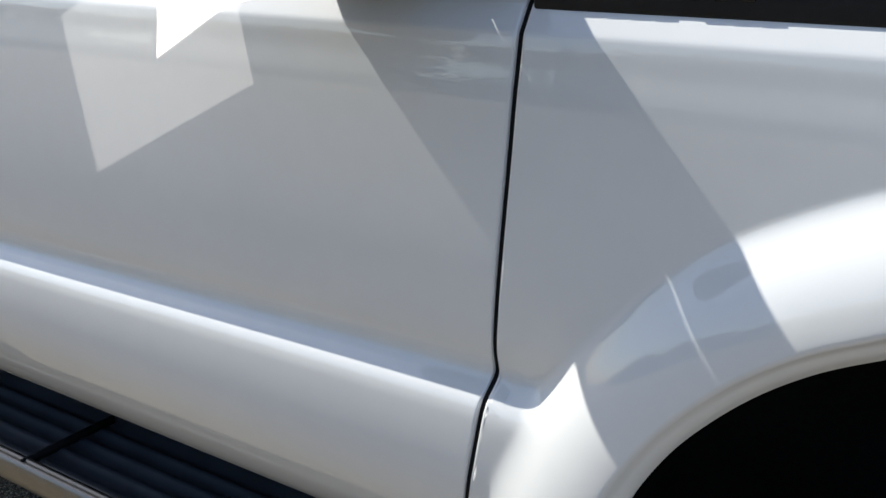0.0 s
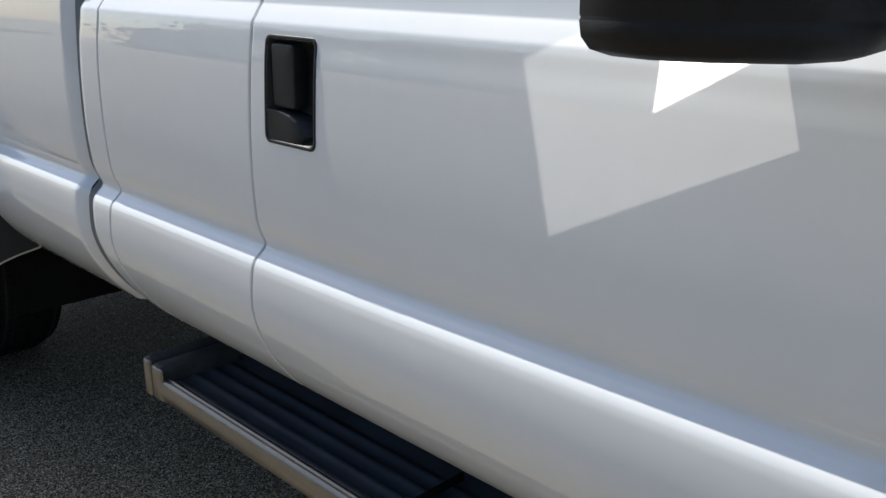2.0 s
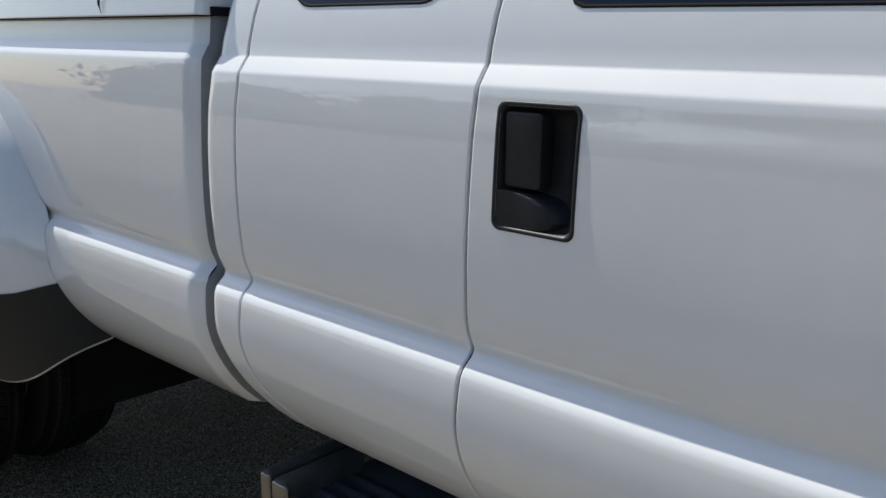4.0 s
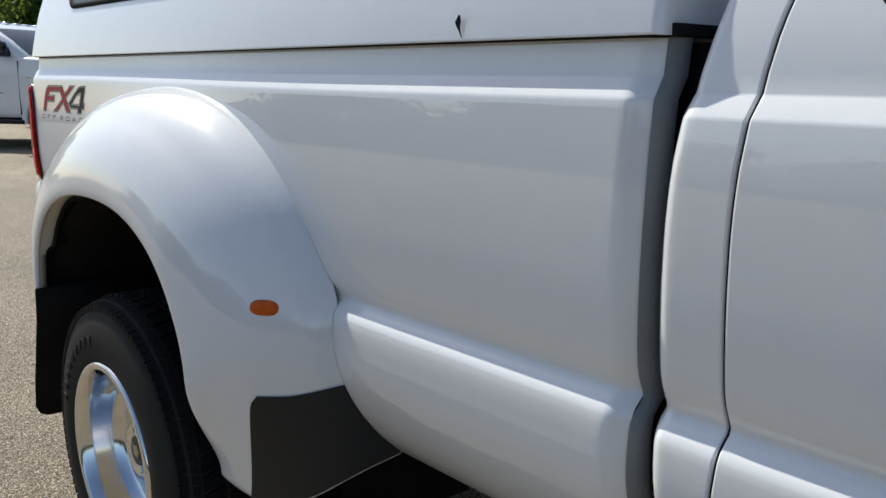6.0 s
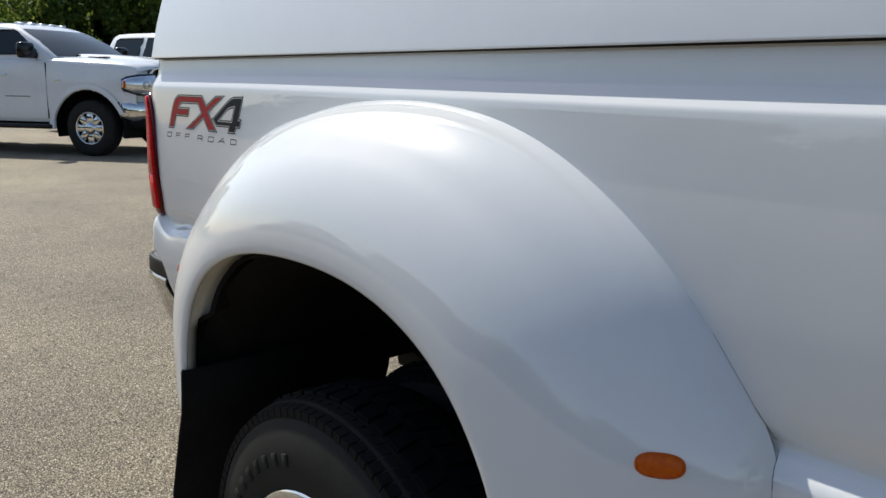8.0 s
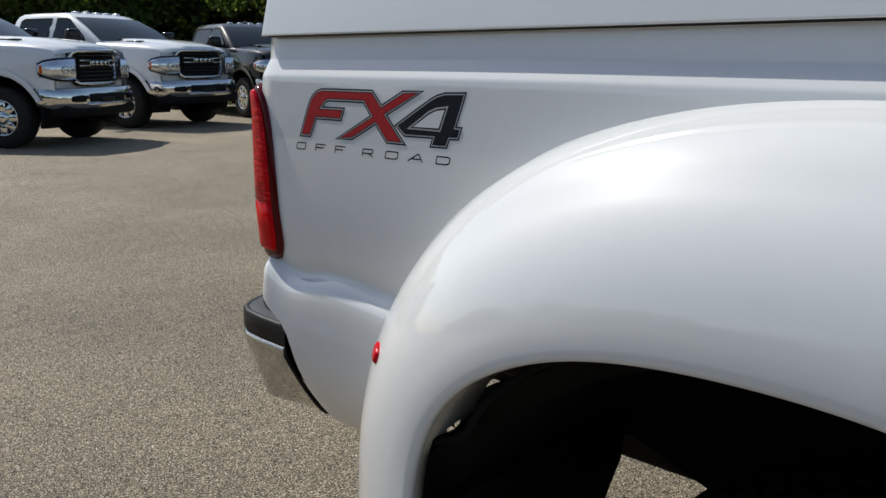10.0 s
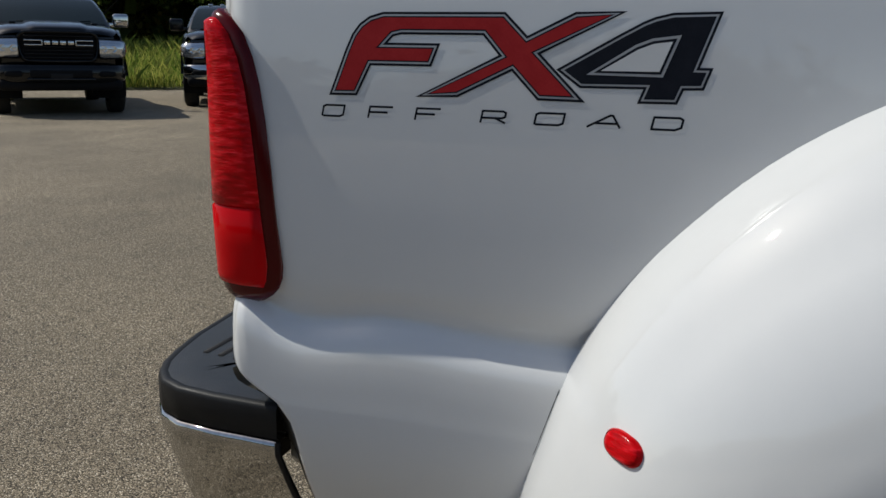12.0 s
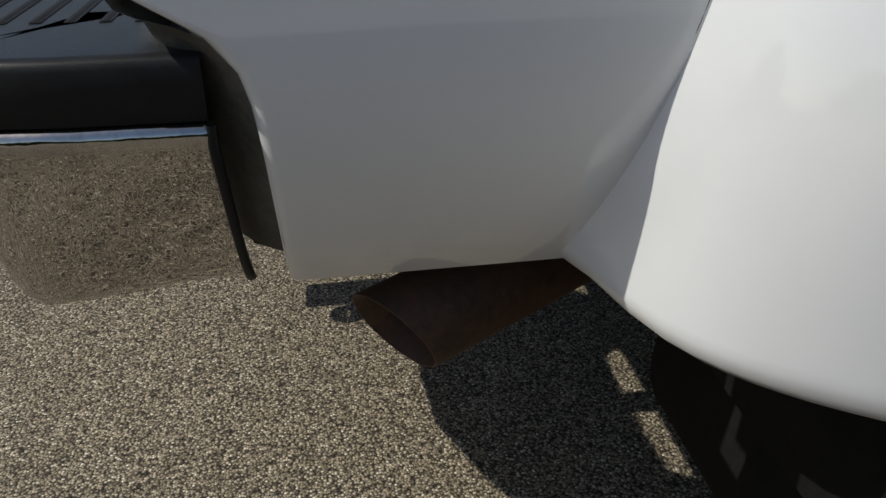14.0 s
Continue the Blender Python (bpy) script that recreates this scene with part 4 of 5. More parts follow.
# joint line between flare and bed
for lo, hi in ((1, 5), (16, 21)):
    bm = bmesh.new()
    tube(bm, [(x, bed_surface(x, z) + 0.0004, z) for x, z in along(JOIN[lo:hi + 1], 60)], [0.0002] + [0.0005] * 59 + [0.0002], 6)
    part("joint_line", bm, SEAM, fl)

# pale inner edge at the tail side of the wheel opening
bm = bmesh.new()
rows = []
for x, z in along(LIP[1:11], 40):
    cx, cz = 0.02 - x, 0.6 - z
    q = math.hypot(cx, cz)
    rows.append([(x + cx / q * 0.0058, -0.196, z + cz / q * 0.0058), (x + cx / q * 0.005, -0.175, z + cz / q * 0.005), (x + cx / q * 0.002, -0.178 + 0.078 * smooth(0.86, 0.89, z), z + cz / q * 0.002)])
grid(bm, rows)
OLIVE = varied(mat("dirty_primer", (0.08, 0.075, 0.06), 0.75), (0.035, 0.033, 0.027), (0.12, 0.112, 0.09), 18, 250, 0.3, 0.001)
CREAM = varied(mat("unpainted_flare_edge", (0.5, 0.47, 0.4), 0.6), (0.70, 0.655, 0.55), (0.82, 0.78, 0.67), 25, 300, 0.2, 0.001)
part("inner_edge", bm, CREAM, fl, "dusty cream inner edge of the flare")
# black liner behind the tail side of the opening, and mud flap
EDGE = [(-0.522, 0.60), (-0.515, 0.68), (-0.510, 0.73), (-0.502, 0.80), (-0.494, 0.842), (-0.484, 0.854), (-0.459, 0.867), (-0.428, 0.880), (-0.413, 0.892), (-0.403, 0.910), (-0.382, 0.941), (-0.346, 0.976), (-0.285, 1.018), (-0.20, 1.042), (-0.09, 1.058)]
bm = bmesh.new()
grid(bm, [[(x + 0.006, -0.166, z - 0.006), (x, -0.172, z), (x + 0.001, -0.168, z + 0.002), (x + 0.004, 0.05, z), (x + 0.004, 0.32, z)] for x, z in along(EDGE, 60)])
part("liner_plate", bm, LINER, truck, "black plastic wheel liner")
bm = bmesh.new()
rows = []
for z, x, t in ((0.752, -0.490, 0.004), (0.745, -0.490, 0), (0.70, -0.493, 0), (0.65, -0.499, 0), (0.6, -0.516, 0), (0.45, -0.563, 0), (0.37, -0.578, 0), (0.345, -0.582, 0.012), (0.335, -0.583, 0.03)):
    rows.append([(x, -0.208 + t, z), (x + 0.006, -0.2095 + t, z), (x + 0.012, -0.207 + t, z), (x + 0.012, 0.342 - t, z), (x, 0.342 - t, z), (x, -0.208 + t, z)])
grid(bm, rows)
mf = part("mud_flap", bm, LINER, truck, "black rubber mud flap")
mirrored(mf)


# ---- tail lamp round the bed's corner ----
tail = new("tail_lamp")
tail.parent = truck
lamp_front = curve1([(1.322, -1.096), (1.316, -1.082), (1.305, -1.066), (1.288, -1.053), (1.24, -1.037), (1.171, -1.026), (1.10, -1.019), (1.048, -1.014), (1.03, -1.0145), (1.014, -1.021), (1.002, -1.033), (0.994, -1.046), (0.988, -1.066), (0.985, -1.09)])


def lamp_loop(z, grow, off):
    """Across the lamp at one height, from its front edge round the corner."""
    xf = lamp_front(z) - grow
    y0 = bed_surface(-0.98, z) + 0.001 - off
    xr = -1.112 - off
    n, out = 14, [(xf, y0 + 0.012, z)]
    for k in range(n + 1):
        u = k / n
        out.append((xf + (xr - xf) * math.sin(u * math.pi / 2) ** 0.8, y0 + 0.062 * (1 - math.cos(u * math.pi / 2)) ** 1.3, z))
    return out + [(xr, 0.11, z), (xr + 0.03, 0.115, z)]


zl = [1.322, 1.318, 1.31, 1.295, 1.27, 1.24, 1.2, 1.15, 1.1, 1.06, 1.04, 1.025, 1.012, 1.002, 0.995, 0.99, 0.986]
bm = bmesh.new()
grid(bm, [lamp_loop(z, 0.0, o) for z, o in zip(zl, [-0.012, -0.002, 0.004] + [0.006] * 10 + [0.005, 0.002, -0.003, -0.012])])
part("lamp_body", bm, REDDARK, tail, "dark red lamp border")
bm = bmesh.new()
grid(bm, [lamp_loop(z, 0.017, o) for z, o in zip([1.312, 1.308, 1.295, 1.27, 1.24, 1.2, 1.15, 1.108, 1.105], [0.0, 0.007] + [0.009] * 6 + [0.006])])
part("upper_lens", bm, LENS, tail, "red ribbed stop lamp lens")
bm = bmesh.new()
grid(bm, [lamp_loop(z, 0.017, o) for z, o in zip([1.105, 1.102, 1.06, 1.04, 1.022, 1.014, 1.010], [0.006, 0.009, 0.009, 0.009, 0.009, 0.008, 0.0])])
part("lower_lens", bm, RED, tail, "plain red reflector lens")
bm = bmesh.new()
grid(bm, [[(-1.123, y, z) for y in (0.050, 0.062, 0.108)] for z in (1.30, 1.25, 1.205)])
part("reverse_lens", bm, mat("clear_lens", (0.7, 0.6, 0.58), 0.15), tail, "clear reversing lamp lens", smooth=False)
tagged(tail, "red wraparound tail lamp")


# ---- decal ----
DECAL_RED = varied(mat("decal_red", (0.42, 0.02, 0.025), 0.45, 0, 0.0, 0.1), (0.36, 0.017, 0.02), (0.46, 0.03, 0.032), 60)
DECAL_BLACK = varied(mat("decal_black", (0.012, 0.014, 0.02), 0.45, 0, 0.0, 0.08), (0.010, 0.012, 0.018), (0.018, 0.02, 0.028), 60)
DECAL_GREY = mat("decal_silver", (0.42, 0.42, 0.43), 0.35, 0.2, 0.4)
decal = new("side_decal")
decal.parent = truck
decal["label"] = "red and black slanted off-road decal with grey outline"


def decal_piece(name, outline, material, off):
    bm = bmesh.new()
    bm.faces.new([bm.verts.new((x, bed_surface(x, z) - off, z)) for x, z in outline])
    ob = part(name, bm, material, decal, smooth=False)
    if ob.data.polygons[0].normal.y > 0:
        ob.data.flip_normals()


def shrink(outline, d):
    """The outline drawn in by d on every side."""
    n = len(outline)
    area = sum(outline[i][0] * outline[(i + 1) % n][1] - outline[(i + 1) % n][0] * outline[i][1] for i in range(n))
    sg = 1 if area > 0 else -1
    out = []
    for i in range(n):
        p, a, b = Vector(outline[i]), Vector(outline[i - 1]), Vector(outline[(i + 1) % n])
        e1, e2 = (p - a).normalized(), (b - p).normalized()
        n1, n2 = Vector((-e1.y, e1.x)) * sg, Vector((-e2.y, e2.x)) * sg
        m = (n1 + n2).normalized()
        q = p + m * (d / max(0.35, m.dot(n1)))
        out.append((q.x, q.y))
    return out


FX_SHAPE = [(-0.954, 1.2325), (-0.936, 1.280), (-0.929, 1.2955), (-0.921, 1.306), (-0.910, 1.3135), (-0.895, 1.3178), (-0.766, 1.3180), (-0.743, 1.2955), (-0.697, 1.3183), (-0.648, 1.3190),
            (-0.729, 1.2785), (-0.683, 1.2335), (-0.730, 1.2340), (-0.757, 1.2615), (-0.812, 1.2345), (-0.857, 1.2335), (-0.771, 1.2765), (-0.788, 1.2955), (-0.874, 1.2955), (-0.883, 1.2935), (-0.889, 1.2872), (-0.832, 1.2872), (-0.841, 1.2640), (-0.907, 1.2640), (-0.922, 1.2330)]
FOUR_SHAPE = [(-0.653, 1.2985), (-0.633, 1.3095), (-0.622, 1.3140), (-0.606, 1.3178), (-0.562, 1.3190), (-0.579, 1.2685), (-0.567, 1.2685), (-0.574, 1.2480), (-0.592, 1.2475), (-0.597, 1.2345), (-0.634, 1.2340), (-0.629, 1.2475), (-0.689, 1.2470), (-0.713, 1.2640)]
HOLE = [(-0.667, 1.2645), (-0.616, 1.2650), (-0.6065, 1.2905), (-0.622, 1.2885), (-0.636, 1.2830)]
for shp, col, o in ((FOUR_SHAPE, DECAL_BLACK, 0.0), (FX_SHAPE, DECAL_RED, 0.00015)):
    decal_piece("outline", shp, DECAL_BLACK, 0.0005 + o)
    decal_piece("inline", shrink(shp, 0.0024), DECAL_GREY, 0.00062 + o)
    decal_piece("rim", shrink(shp, 0.0042), DECAL_BLACK, 0.00072 + o)
    decal_piece("fill", shrink(shp, 0.0056), col, 0.00082 + o)
decal_piece("outline", shrink(HOLE, -0.0060), DECAL_GREY, 0.00095)
decal_piece("outline", shrink(HOLE, -0.0035), DECAL_BLACK, 0.00105)
decal_piece("notch", shrink(HOLE, -0.0010), PAINT, 0.00115)
# wide square letters under it, as strokes over a unit box
GLYPHS = {"O": [((0.08, 0), (0.85, 0), (1, 0.15), (1, 1), (0.12, 1), (0, 0.88), (0, 0.08), (0.08, 0))],
          "F": [((0, 0), (0, 1), (1, 1)), ((0, 0.5), (0.8, 0.5))],
          "R": [((0, 0), (0, 1), (0.85, 1), (0.97, 0.88), (0.97, 0.52), (0.85, 0.4), (0, 0.4)), ((0.55, 0.4), (1, 0))],
          "A": [((-0.1, 0), (0.62, 1), (0.72, 1), (1.05, 0)), ((0.15, 0.32), (0.92, 0.32))],
          "D": [((0, 0), (0.8, 0), (1, 0.2), (1, 0.85), (0.88, 1), (0, 1), (0, 0))]}
for ch, x0, x1 in zip("OFFROAD", (-0.962, -0.909, -0.857, -0.787, -0.732, -0.677, -0.619), (-0.938, -0.884, -0.832, -0.762, -0.704, -0.650, -0.592)):
    bm = bmesh.new()
    for line in GLYPHS[ch]:
        pts = [Vector((x0 + (x1 - x0) * u + 0.0022 * v, 1.2108 + 0.0112 * v)) for u, v in line]
        for p, q in zip(pts, pts[1:]):
            e = (q - p).normalized() * 0.0006
            nn = Vector((-e.y, e.x)) * 1.8
            bm.faces.new([bm.verts.new((v.x, bed_surface(v.x, v.y) - 0.0004, v.y)) for v in (p - e + nn, p - e - nn, q + e - nn, q + e + nn)])
    ob = part("letter", bm, DECAL_BLACK, decal, smooth=False)
    if ob.data.polygons[0].normal.y > 0:
        ob.data.flip_normals()

# ---- cap details ----
bm = bmesh.new()
cap_y = curve1([(1.46, 0.0145), (1.50, 0.0225), (1.55, 0.0345), (1.75, 0.10), (1.88, 0.15)])
part("window_seal", ring_rows([[(x, cap_y(z) + o, z) for x, z in rounded(-0.78 + d, 1.548 + d, 0.9 - d, 1.80 - d, 0.06, 8)] for d, o in ((0, 0.002), (0.002, -0.004), (0.014, -0.006), (0.018, -0.001))]), SEAM, cap)
bm.faces.new([bm.verts.new((x, cap_y(z) - 0.002, z)) for x, z in rounded(-0.765, 1.563, 0.885, 1.785, 0.05, 8)])
part("window_pane", bm, GLASS, cap, "dark tinted side window", smooth=False)
bm = bmesh.new()
grid(bm, [[(x, 0.0085 if z < 1.46 else 0.012, z) for x in xs] for z, xs in ((1.447, (1.071, 1.075)), (1.437, (1.063, 1.077)), (1.430, (1.066, 1.075)), (1.424, (1.071, 1.076)), (1.412, (1.078, 1.080)))])
for v in bm.verts:
    v.co.y = 0.0035
part("chip", bm, SEAM, cap, "chipped dark spot", smooth=False)

# black block paints the dark empty slot below the cap's front wall
part("front_seal", boxed((1.430, 0.034, 1.4065), (1.4505, 0.40, 1.4225), 0.002), SEAM, cap, "black strip standing for the dark slot under the cap's front edge")
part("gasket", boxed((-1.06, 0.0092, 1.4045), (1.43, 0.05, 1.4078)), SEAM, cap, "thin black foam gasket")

# return sheet behind the bed's rear edge, coloured dark olive
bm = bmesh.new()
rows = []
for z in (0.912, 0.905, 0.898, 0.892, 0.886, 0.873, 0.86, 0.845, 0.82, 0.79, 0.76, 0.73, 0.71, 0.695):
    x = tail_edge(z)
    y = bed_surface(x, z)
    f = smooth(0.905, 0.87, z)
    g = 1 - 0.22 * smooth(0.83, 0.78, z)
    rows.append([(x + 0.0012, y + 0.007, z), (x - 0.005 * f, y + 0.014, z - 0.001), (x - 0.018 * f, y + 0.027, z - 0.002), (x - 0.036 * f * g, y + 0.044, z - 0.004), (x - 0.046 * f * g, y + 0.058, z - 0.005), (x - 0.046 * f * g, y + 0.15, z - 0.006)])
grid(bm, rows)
part("bed_end_return", bm, OLIVE, truck, "dark olive return behind the bed side")
# black block filling the gap behind the pad's end
part("bed_end_bracket", boxed((-1.05, 0.14, 0.75), (-0.99, 0.45, 0.88), 0.01), LINER, truck)

# ---- under the tail ----
bm = bmesh.new()
TIP, RUN, CUT = Vector((-0.913, 0.143, 0.565)), Vector((0.86, 0.50, 0.09)).normalized(), Vector((-0.69, -0.55, -0.47))
side = RUN.cross(Vector((0, 0, 1))).normalized()
over = side.cross(RUN)
rows = []
for r, d in ((0.030, 0.10), (0.0445, 0.06), (0.0452, 0.0), (0.0465, -0.0005), (0.0475, 0.001), (0.0475, 0.12), (0.0475, 0.24), (0.045, 0.38)):
    row = []
    for k in range(33):
        a = 2 * math.pi * k / 32
        o = side * (r * math.cos(a)) + over * (r * math.sin(a))
        cut = -o.dot(CUT) / RUN.dot(CUT)
        row.append(tuple(TIP + o + RUN * (d + cut * max(0.0, 1 - max(d, 0) / 0.2))))
    rows.append(row)
grid(bm, rows)
bmesh.ops.remove_doubles(bm, verts=bm.verts, dist=1e-5)
part("exhaust_pipe", bm, RUST, truck, "rusty exhaust tailpipe", loose=True)
hitch = new("tow_hitch")
hitch.parent = truck
part("receiver", boxed((-1.46, 1.19, 0.43), (-0.85, 1.30, 0.51), 0.008), STEEL, hitch)
part("cross_tube", boxed((-1.08, 0.55, 0.47), (-1.01, 1.48, 0.55), 0.01), STEEL, hitch)
part("hitch_plate", boxed((-1.38, 1.115, 0.452), (-1.34, 1.25, 0.55), 0.006), STEEL, hitch)
bm = bmesh.new()
tube(bm, [(-1.36, 1.148 + 0.027 * math.cos(2 * math.pi * k / 20), 0.435 + 0.030 * math.sin(2 * math.pi * k / 20)) for k in range(21)], 0.014, 8, False)
part("chain_loop", bm, STEEL, hitch)
part("spare_wheel_tray", boxed((-0.75, 0.7, 0.50), (-0.25, 1.35, 0.64), 0.06, 4), STEEL, truck)

# sunlight thrown back on to the door by the two mirror glasses
for a, b, c, beam, ext_u, ext_v, power, reach in (((2.749, 1.076), (2.706, 1.255), (3.017, 1.213), (-0.84, 1, -0.70), 1.085, 1.18, 0.032, 0.40),
                                        ((2.8805, 1.24), (2.8855, 1.305), (2.978, 1.303), (-0.9, 1, -1.5), 1.9, 1.3, 0.10, 0.30)):
    beam = Vector(beam).normalized()
    a3 = Vector((a[0], 0.0, a[1]))
    u, v = Vector((c[0] - a[0], 0, c[1] - a[1])) * ext_u, Vector((b[0] - a[0], 0, b[1] - a[1])) * ext_v
    pu, pv = u - beam * u.dot(beam), v - beam * v.dot(beam)
    lamp = new("mirror_reflection", bpy.data.lights.new("mirror_reflection", "AREA"))
    lamp.data.shape, lamp.data.size, lamp.data.size_y = "RECTANGLE", pu.length, pv.length
    lamp.data.spread, lamp.data.energy, lamp.data.color = radians(1.2), power, (1.0, 0.95, 0.87)
    ux = pu.normalized()
    zax = -beam
    m = Matrix((ux, zax.cross(ux).normalized(), zax)).transposed().to_4x4()
    m.translation = a3 - beam * reach + pu / 2 + pv / 2
    lamp.matrix_world = m


# ---- the lot behind: parked trucks ----
def white_or(color, coat=0.2):
    return varied(mat("body_paint", color, 0.3, 0, 1.0, coat, 1.5), tuple(c * 0.95 for c in color), tuple(min(1, c * 1.04) for c in color), 2.0, 0, rough=(0.28, 0.38))


LAMP = mat("lamp_glass", (0.78, 0.80, 0.82), 0.16, 0.8)
FARGLASS = mat("far_dark_glass", (0.012, 0.020, 0.021), 0.03, 0, 0.0, 0.36)
BLACKPAINT = mat("black_body_paint", (0.003, 0.003, 0.0035), 0.25, 0, 1.0, 0.1, 1.45)


def parked_pickup(label, paint, place, heading, trim=CHROME):
    """A heavy crew-cab pickup; its nose points along +x, its front axle at the origin."""
    e = tagged(new("parked_pickup"), label, "pickup truck", "parked pickups")
    dark = trim is not CHROME
    FACE = GLOSSBLACK if dark else CHROME

    def add(name, bm, m, sm=True, parent=e, lab=""):
        return part(name, bm, m, parent, lab, smooth=sm)

    belt = curve1([(-5.1, 1.46), (-2.9, 1.46), (-2.8, 1.50), (-0.7, 1.50), (0.0, 1.47), (0.45, 1.445), (0.75, 1.40), (0.9, 1.33)])
    half = curve1([(-5.1, 0.97), (-4.9, 1.0), (0.2, 1.0), (0.5, 0.985), (0.7, 0.95), (0.82, 0.90), (0.9, 0.84)])
    foot = curve1([(-5.1, 0.55), (-0.5, 0.50), (0.5, 0.55), (0.9, 0.60)])
    prof = ((0.0, -0.03), (0.06, -0.005), (0.2, 0.01), (0.45, 0.018), (0.7, 0.018), (0.86, 0.008), (0.93, -0.005), (0.975, -0.03), (1.0, -0.07))
    body = None
    for sy in (-1, 1):
        bm = bmesh.new()
        xs = [-5.1 + 0.06 * i for i in range(101)]
        rows = [[(x, sy * (half(x) + o + (0.018 * math.exp(-((x - ax) / 0.5) ** 2) if 0.2 < f < 0.8 else 0)), foot(x) + (belt(x) - foot(x)) * f) for f, o in prof for ax in [0.0 if x > -1.9 else -3.9]] for x in xs]
        grid(bm, rows)
        bmesh.ops.subdivide_edges(bm, edges=[d for d in bm.edges if abs(d.verts[0].co.x - d.verts[1].co.x) < 1e-4], cuts=2)
        gone = [f for f in bm.faces if any(math.hypot(f.calc_center_median().x - ax, f.calc_center_median().z - 0.46) < 0.612 for ax in (0.0, -3.9))]
        bmesh.ops.delete(bm, geom=gone, context="FACES")
        bmesh.ops.delete(bm, geom=[f for f in bm.faces if f.calc_center_median().x > 0.80 or (f.calc_center_median().x > 0.60 and 1.0 < f.calc_center_median().z < 1.22) or (f.calc_center_median().x > 0.49 and f.calc_center_median().z < 0.84)], context="FACES")
        body = add("body_side", bm, paint)
        for ax in (0.0, -3.9):
            bm = bmesh.new()
            lathe(bm, [(0.592, -0.04), (0.590, 0.006), (0.596, 0.014), (0.62, 0.016), (0.67, 0.008)], 44, (ax, 0, 0.46), 0.34 if ax == 0 else -0.1, math.pi + 0.1)
            for v in bm.verts:
                v.co.y = sy * (1.034 + v.co.y)
            part("wheel_arch", bm, paint, body)
            bm = bmesh.new()
            lathe(bm, [(0.584, -0.02), (0.61, -0.05), (0.63, -0.45), (0.1, -0.46)], 30, (ax, 0, 0.46), -0.3, math.pi + 0.3)
            for v in bm.verts:
                v.co.y = sy * (1.02 + v.co.y)
            add("wheel_housing", bm, LINER)
            wh = new("wheel")
            wh.parent = e
            wh.location = (ax, sy * 0.88, 0.42)
            bm = bmesh.new()
            lathe(bm, [(0.235, 0.12), (0.25, 0.135), (0.33, 0.14), (0.385, 0.125), (0.412, 0.10), (0.42, 0.06), (0.42, -0.09), (0.40, -0.13), (0.24, -0.13)], 44)
            bmesh.ops.scale(bm, vec=(1, sy, 1), verts=bm.verts)
            part("tyre", bm, RUBBER, wh)
            bm = bmesh.new()
            lathe(bm, [(0.242, 0.13), (0.235, 0.135), (0.225, 0.12), (0.215, 0.07), (0.20, 0.04)], 40)
            for k in range(8):
                box(bm, (0.06, 0.075, -0.054), (0.228, 0.12, 0.054), 0.02, 2, Matrix.Rotation(-2 * math.pi * k / 8, 4, "Y"))
            lathe(bm, [(0.10, 0.08), (0.095, 0.13), (0.06, 0.15), (0.0, 0.15)], 24)
            bmesh.ops.scale(bm, vec=(1, sy, 1), verts=bm.verts)
            rim = part("rim", bm, CHROME, wh, "bright chrome rim")
            bm = bmesh.new()
            lathe(bm, [(0.215, 0.055), (0.05, 0.05)], 30)
            bmesh.ops.scale(bm, vec=(1, sy, 1), verts=bm.verts)
            part("brake_disc", bm, LINER, rim)
    # bonnet with a raised middle, and its leading edge
    bm = bmesh.new()
    rows = []
    for x, z in ((-0.72, 1.51), (-0.4, 1.51), (0.0, 1.50), (0.4, 1.475), (0.65, 1.44), (0.80, 1.405), (0.87, 1.37), (0.88, 1.34)):
        w = half(x) - 0.045
        rows.append([(x - 0.10 * abs(f) ** 3, w * f, (z + 0.03 * (1 - f * f) + (0.03 * smooth(0.52, 0.40, abs(f)))) - (z - belt(x) + 0.02) * smooth(0.8, 1.0, abs(f))) for f in (-1, -0.97, -0.9, -0.75, -0.55, -0.5, -0.45, -0.38, -0.2, 0, 0.2, 0.38, 0.45, 0.5, 0.55, 0.75, 0.9, 0.97, 1)])
    grid(bm, rows)
    hood = add("hood", bm, paint)
    for sy in (-1, 1):
        part("hood_vent", boxed((-0.2, sy * 0.62 - 0.05, 1.515), (0.12, sy * 0.62 + 0.05, 1.532), 0.006), GLOSSBLACK, hood)
    # load bed
    add("bed_top", boxed((-5.08, -0.95, 1.38), (-2.85, 0.95, 1.455), 0.02), paint)
    add("tailgate", boxed((-5.12, -0.95, 0.70), (-5.04, 0.95, 1.45), 0.03), paint)
    # cabin with round corners
    bm = bmesh.new()
    rows = []
    for z, w, xa, xb in ((1.46, 0.955, -2.80, -0.50), (1.52, 0.95, -2.80, -0.58), (1.70, 0.88, -2.75, -0.92), (1.86, 0.80, -2.70, -1.24), (1.915, 0.765, -2.66, -1.36), (1.955, 0.71, -2.60, -1.46), (1.98, 0.60, -2.50, -1.6), (1.99, 0.4, -2.35, -1.8)):
        row = []
        for f in (0.0, 0.03, 0.35, 0.7, 0.96, 1.0):
            row.append((xa + (xb - xa) * f, -w + (0.05 if f in (0, 1) else 0), z))
        for f in (-0.8, -0.4, 0, 0.4, 0.8):
            row.append((xb + 0.10 * (1 - f * f), w * f, z))
        for f in (1.0, 0.96, 0.7, 0.35, 0.03, 0.0):
            row.append((xa + (xb - xa) * f, w - (0.05 if f in (0, 1) else 0), z))
        rows.append(row + [row[0]])
    vs = grid(bm, rows)
    bm.faces.new(vs[-1][:-1])
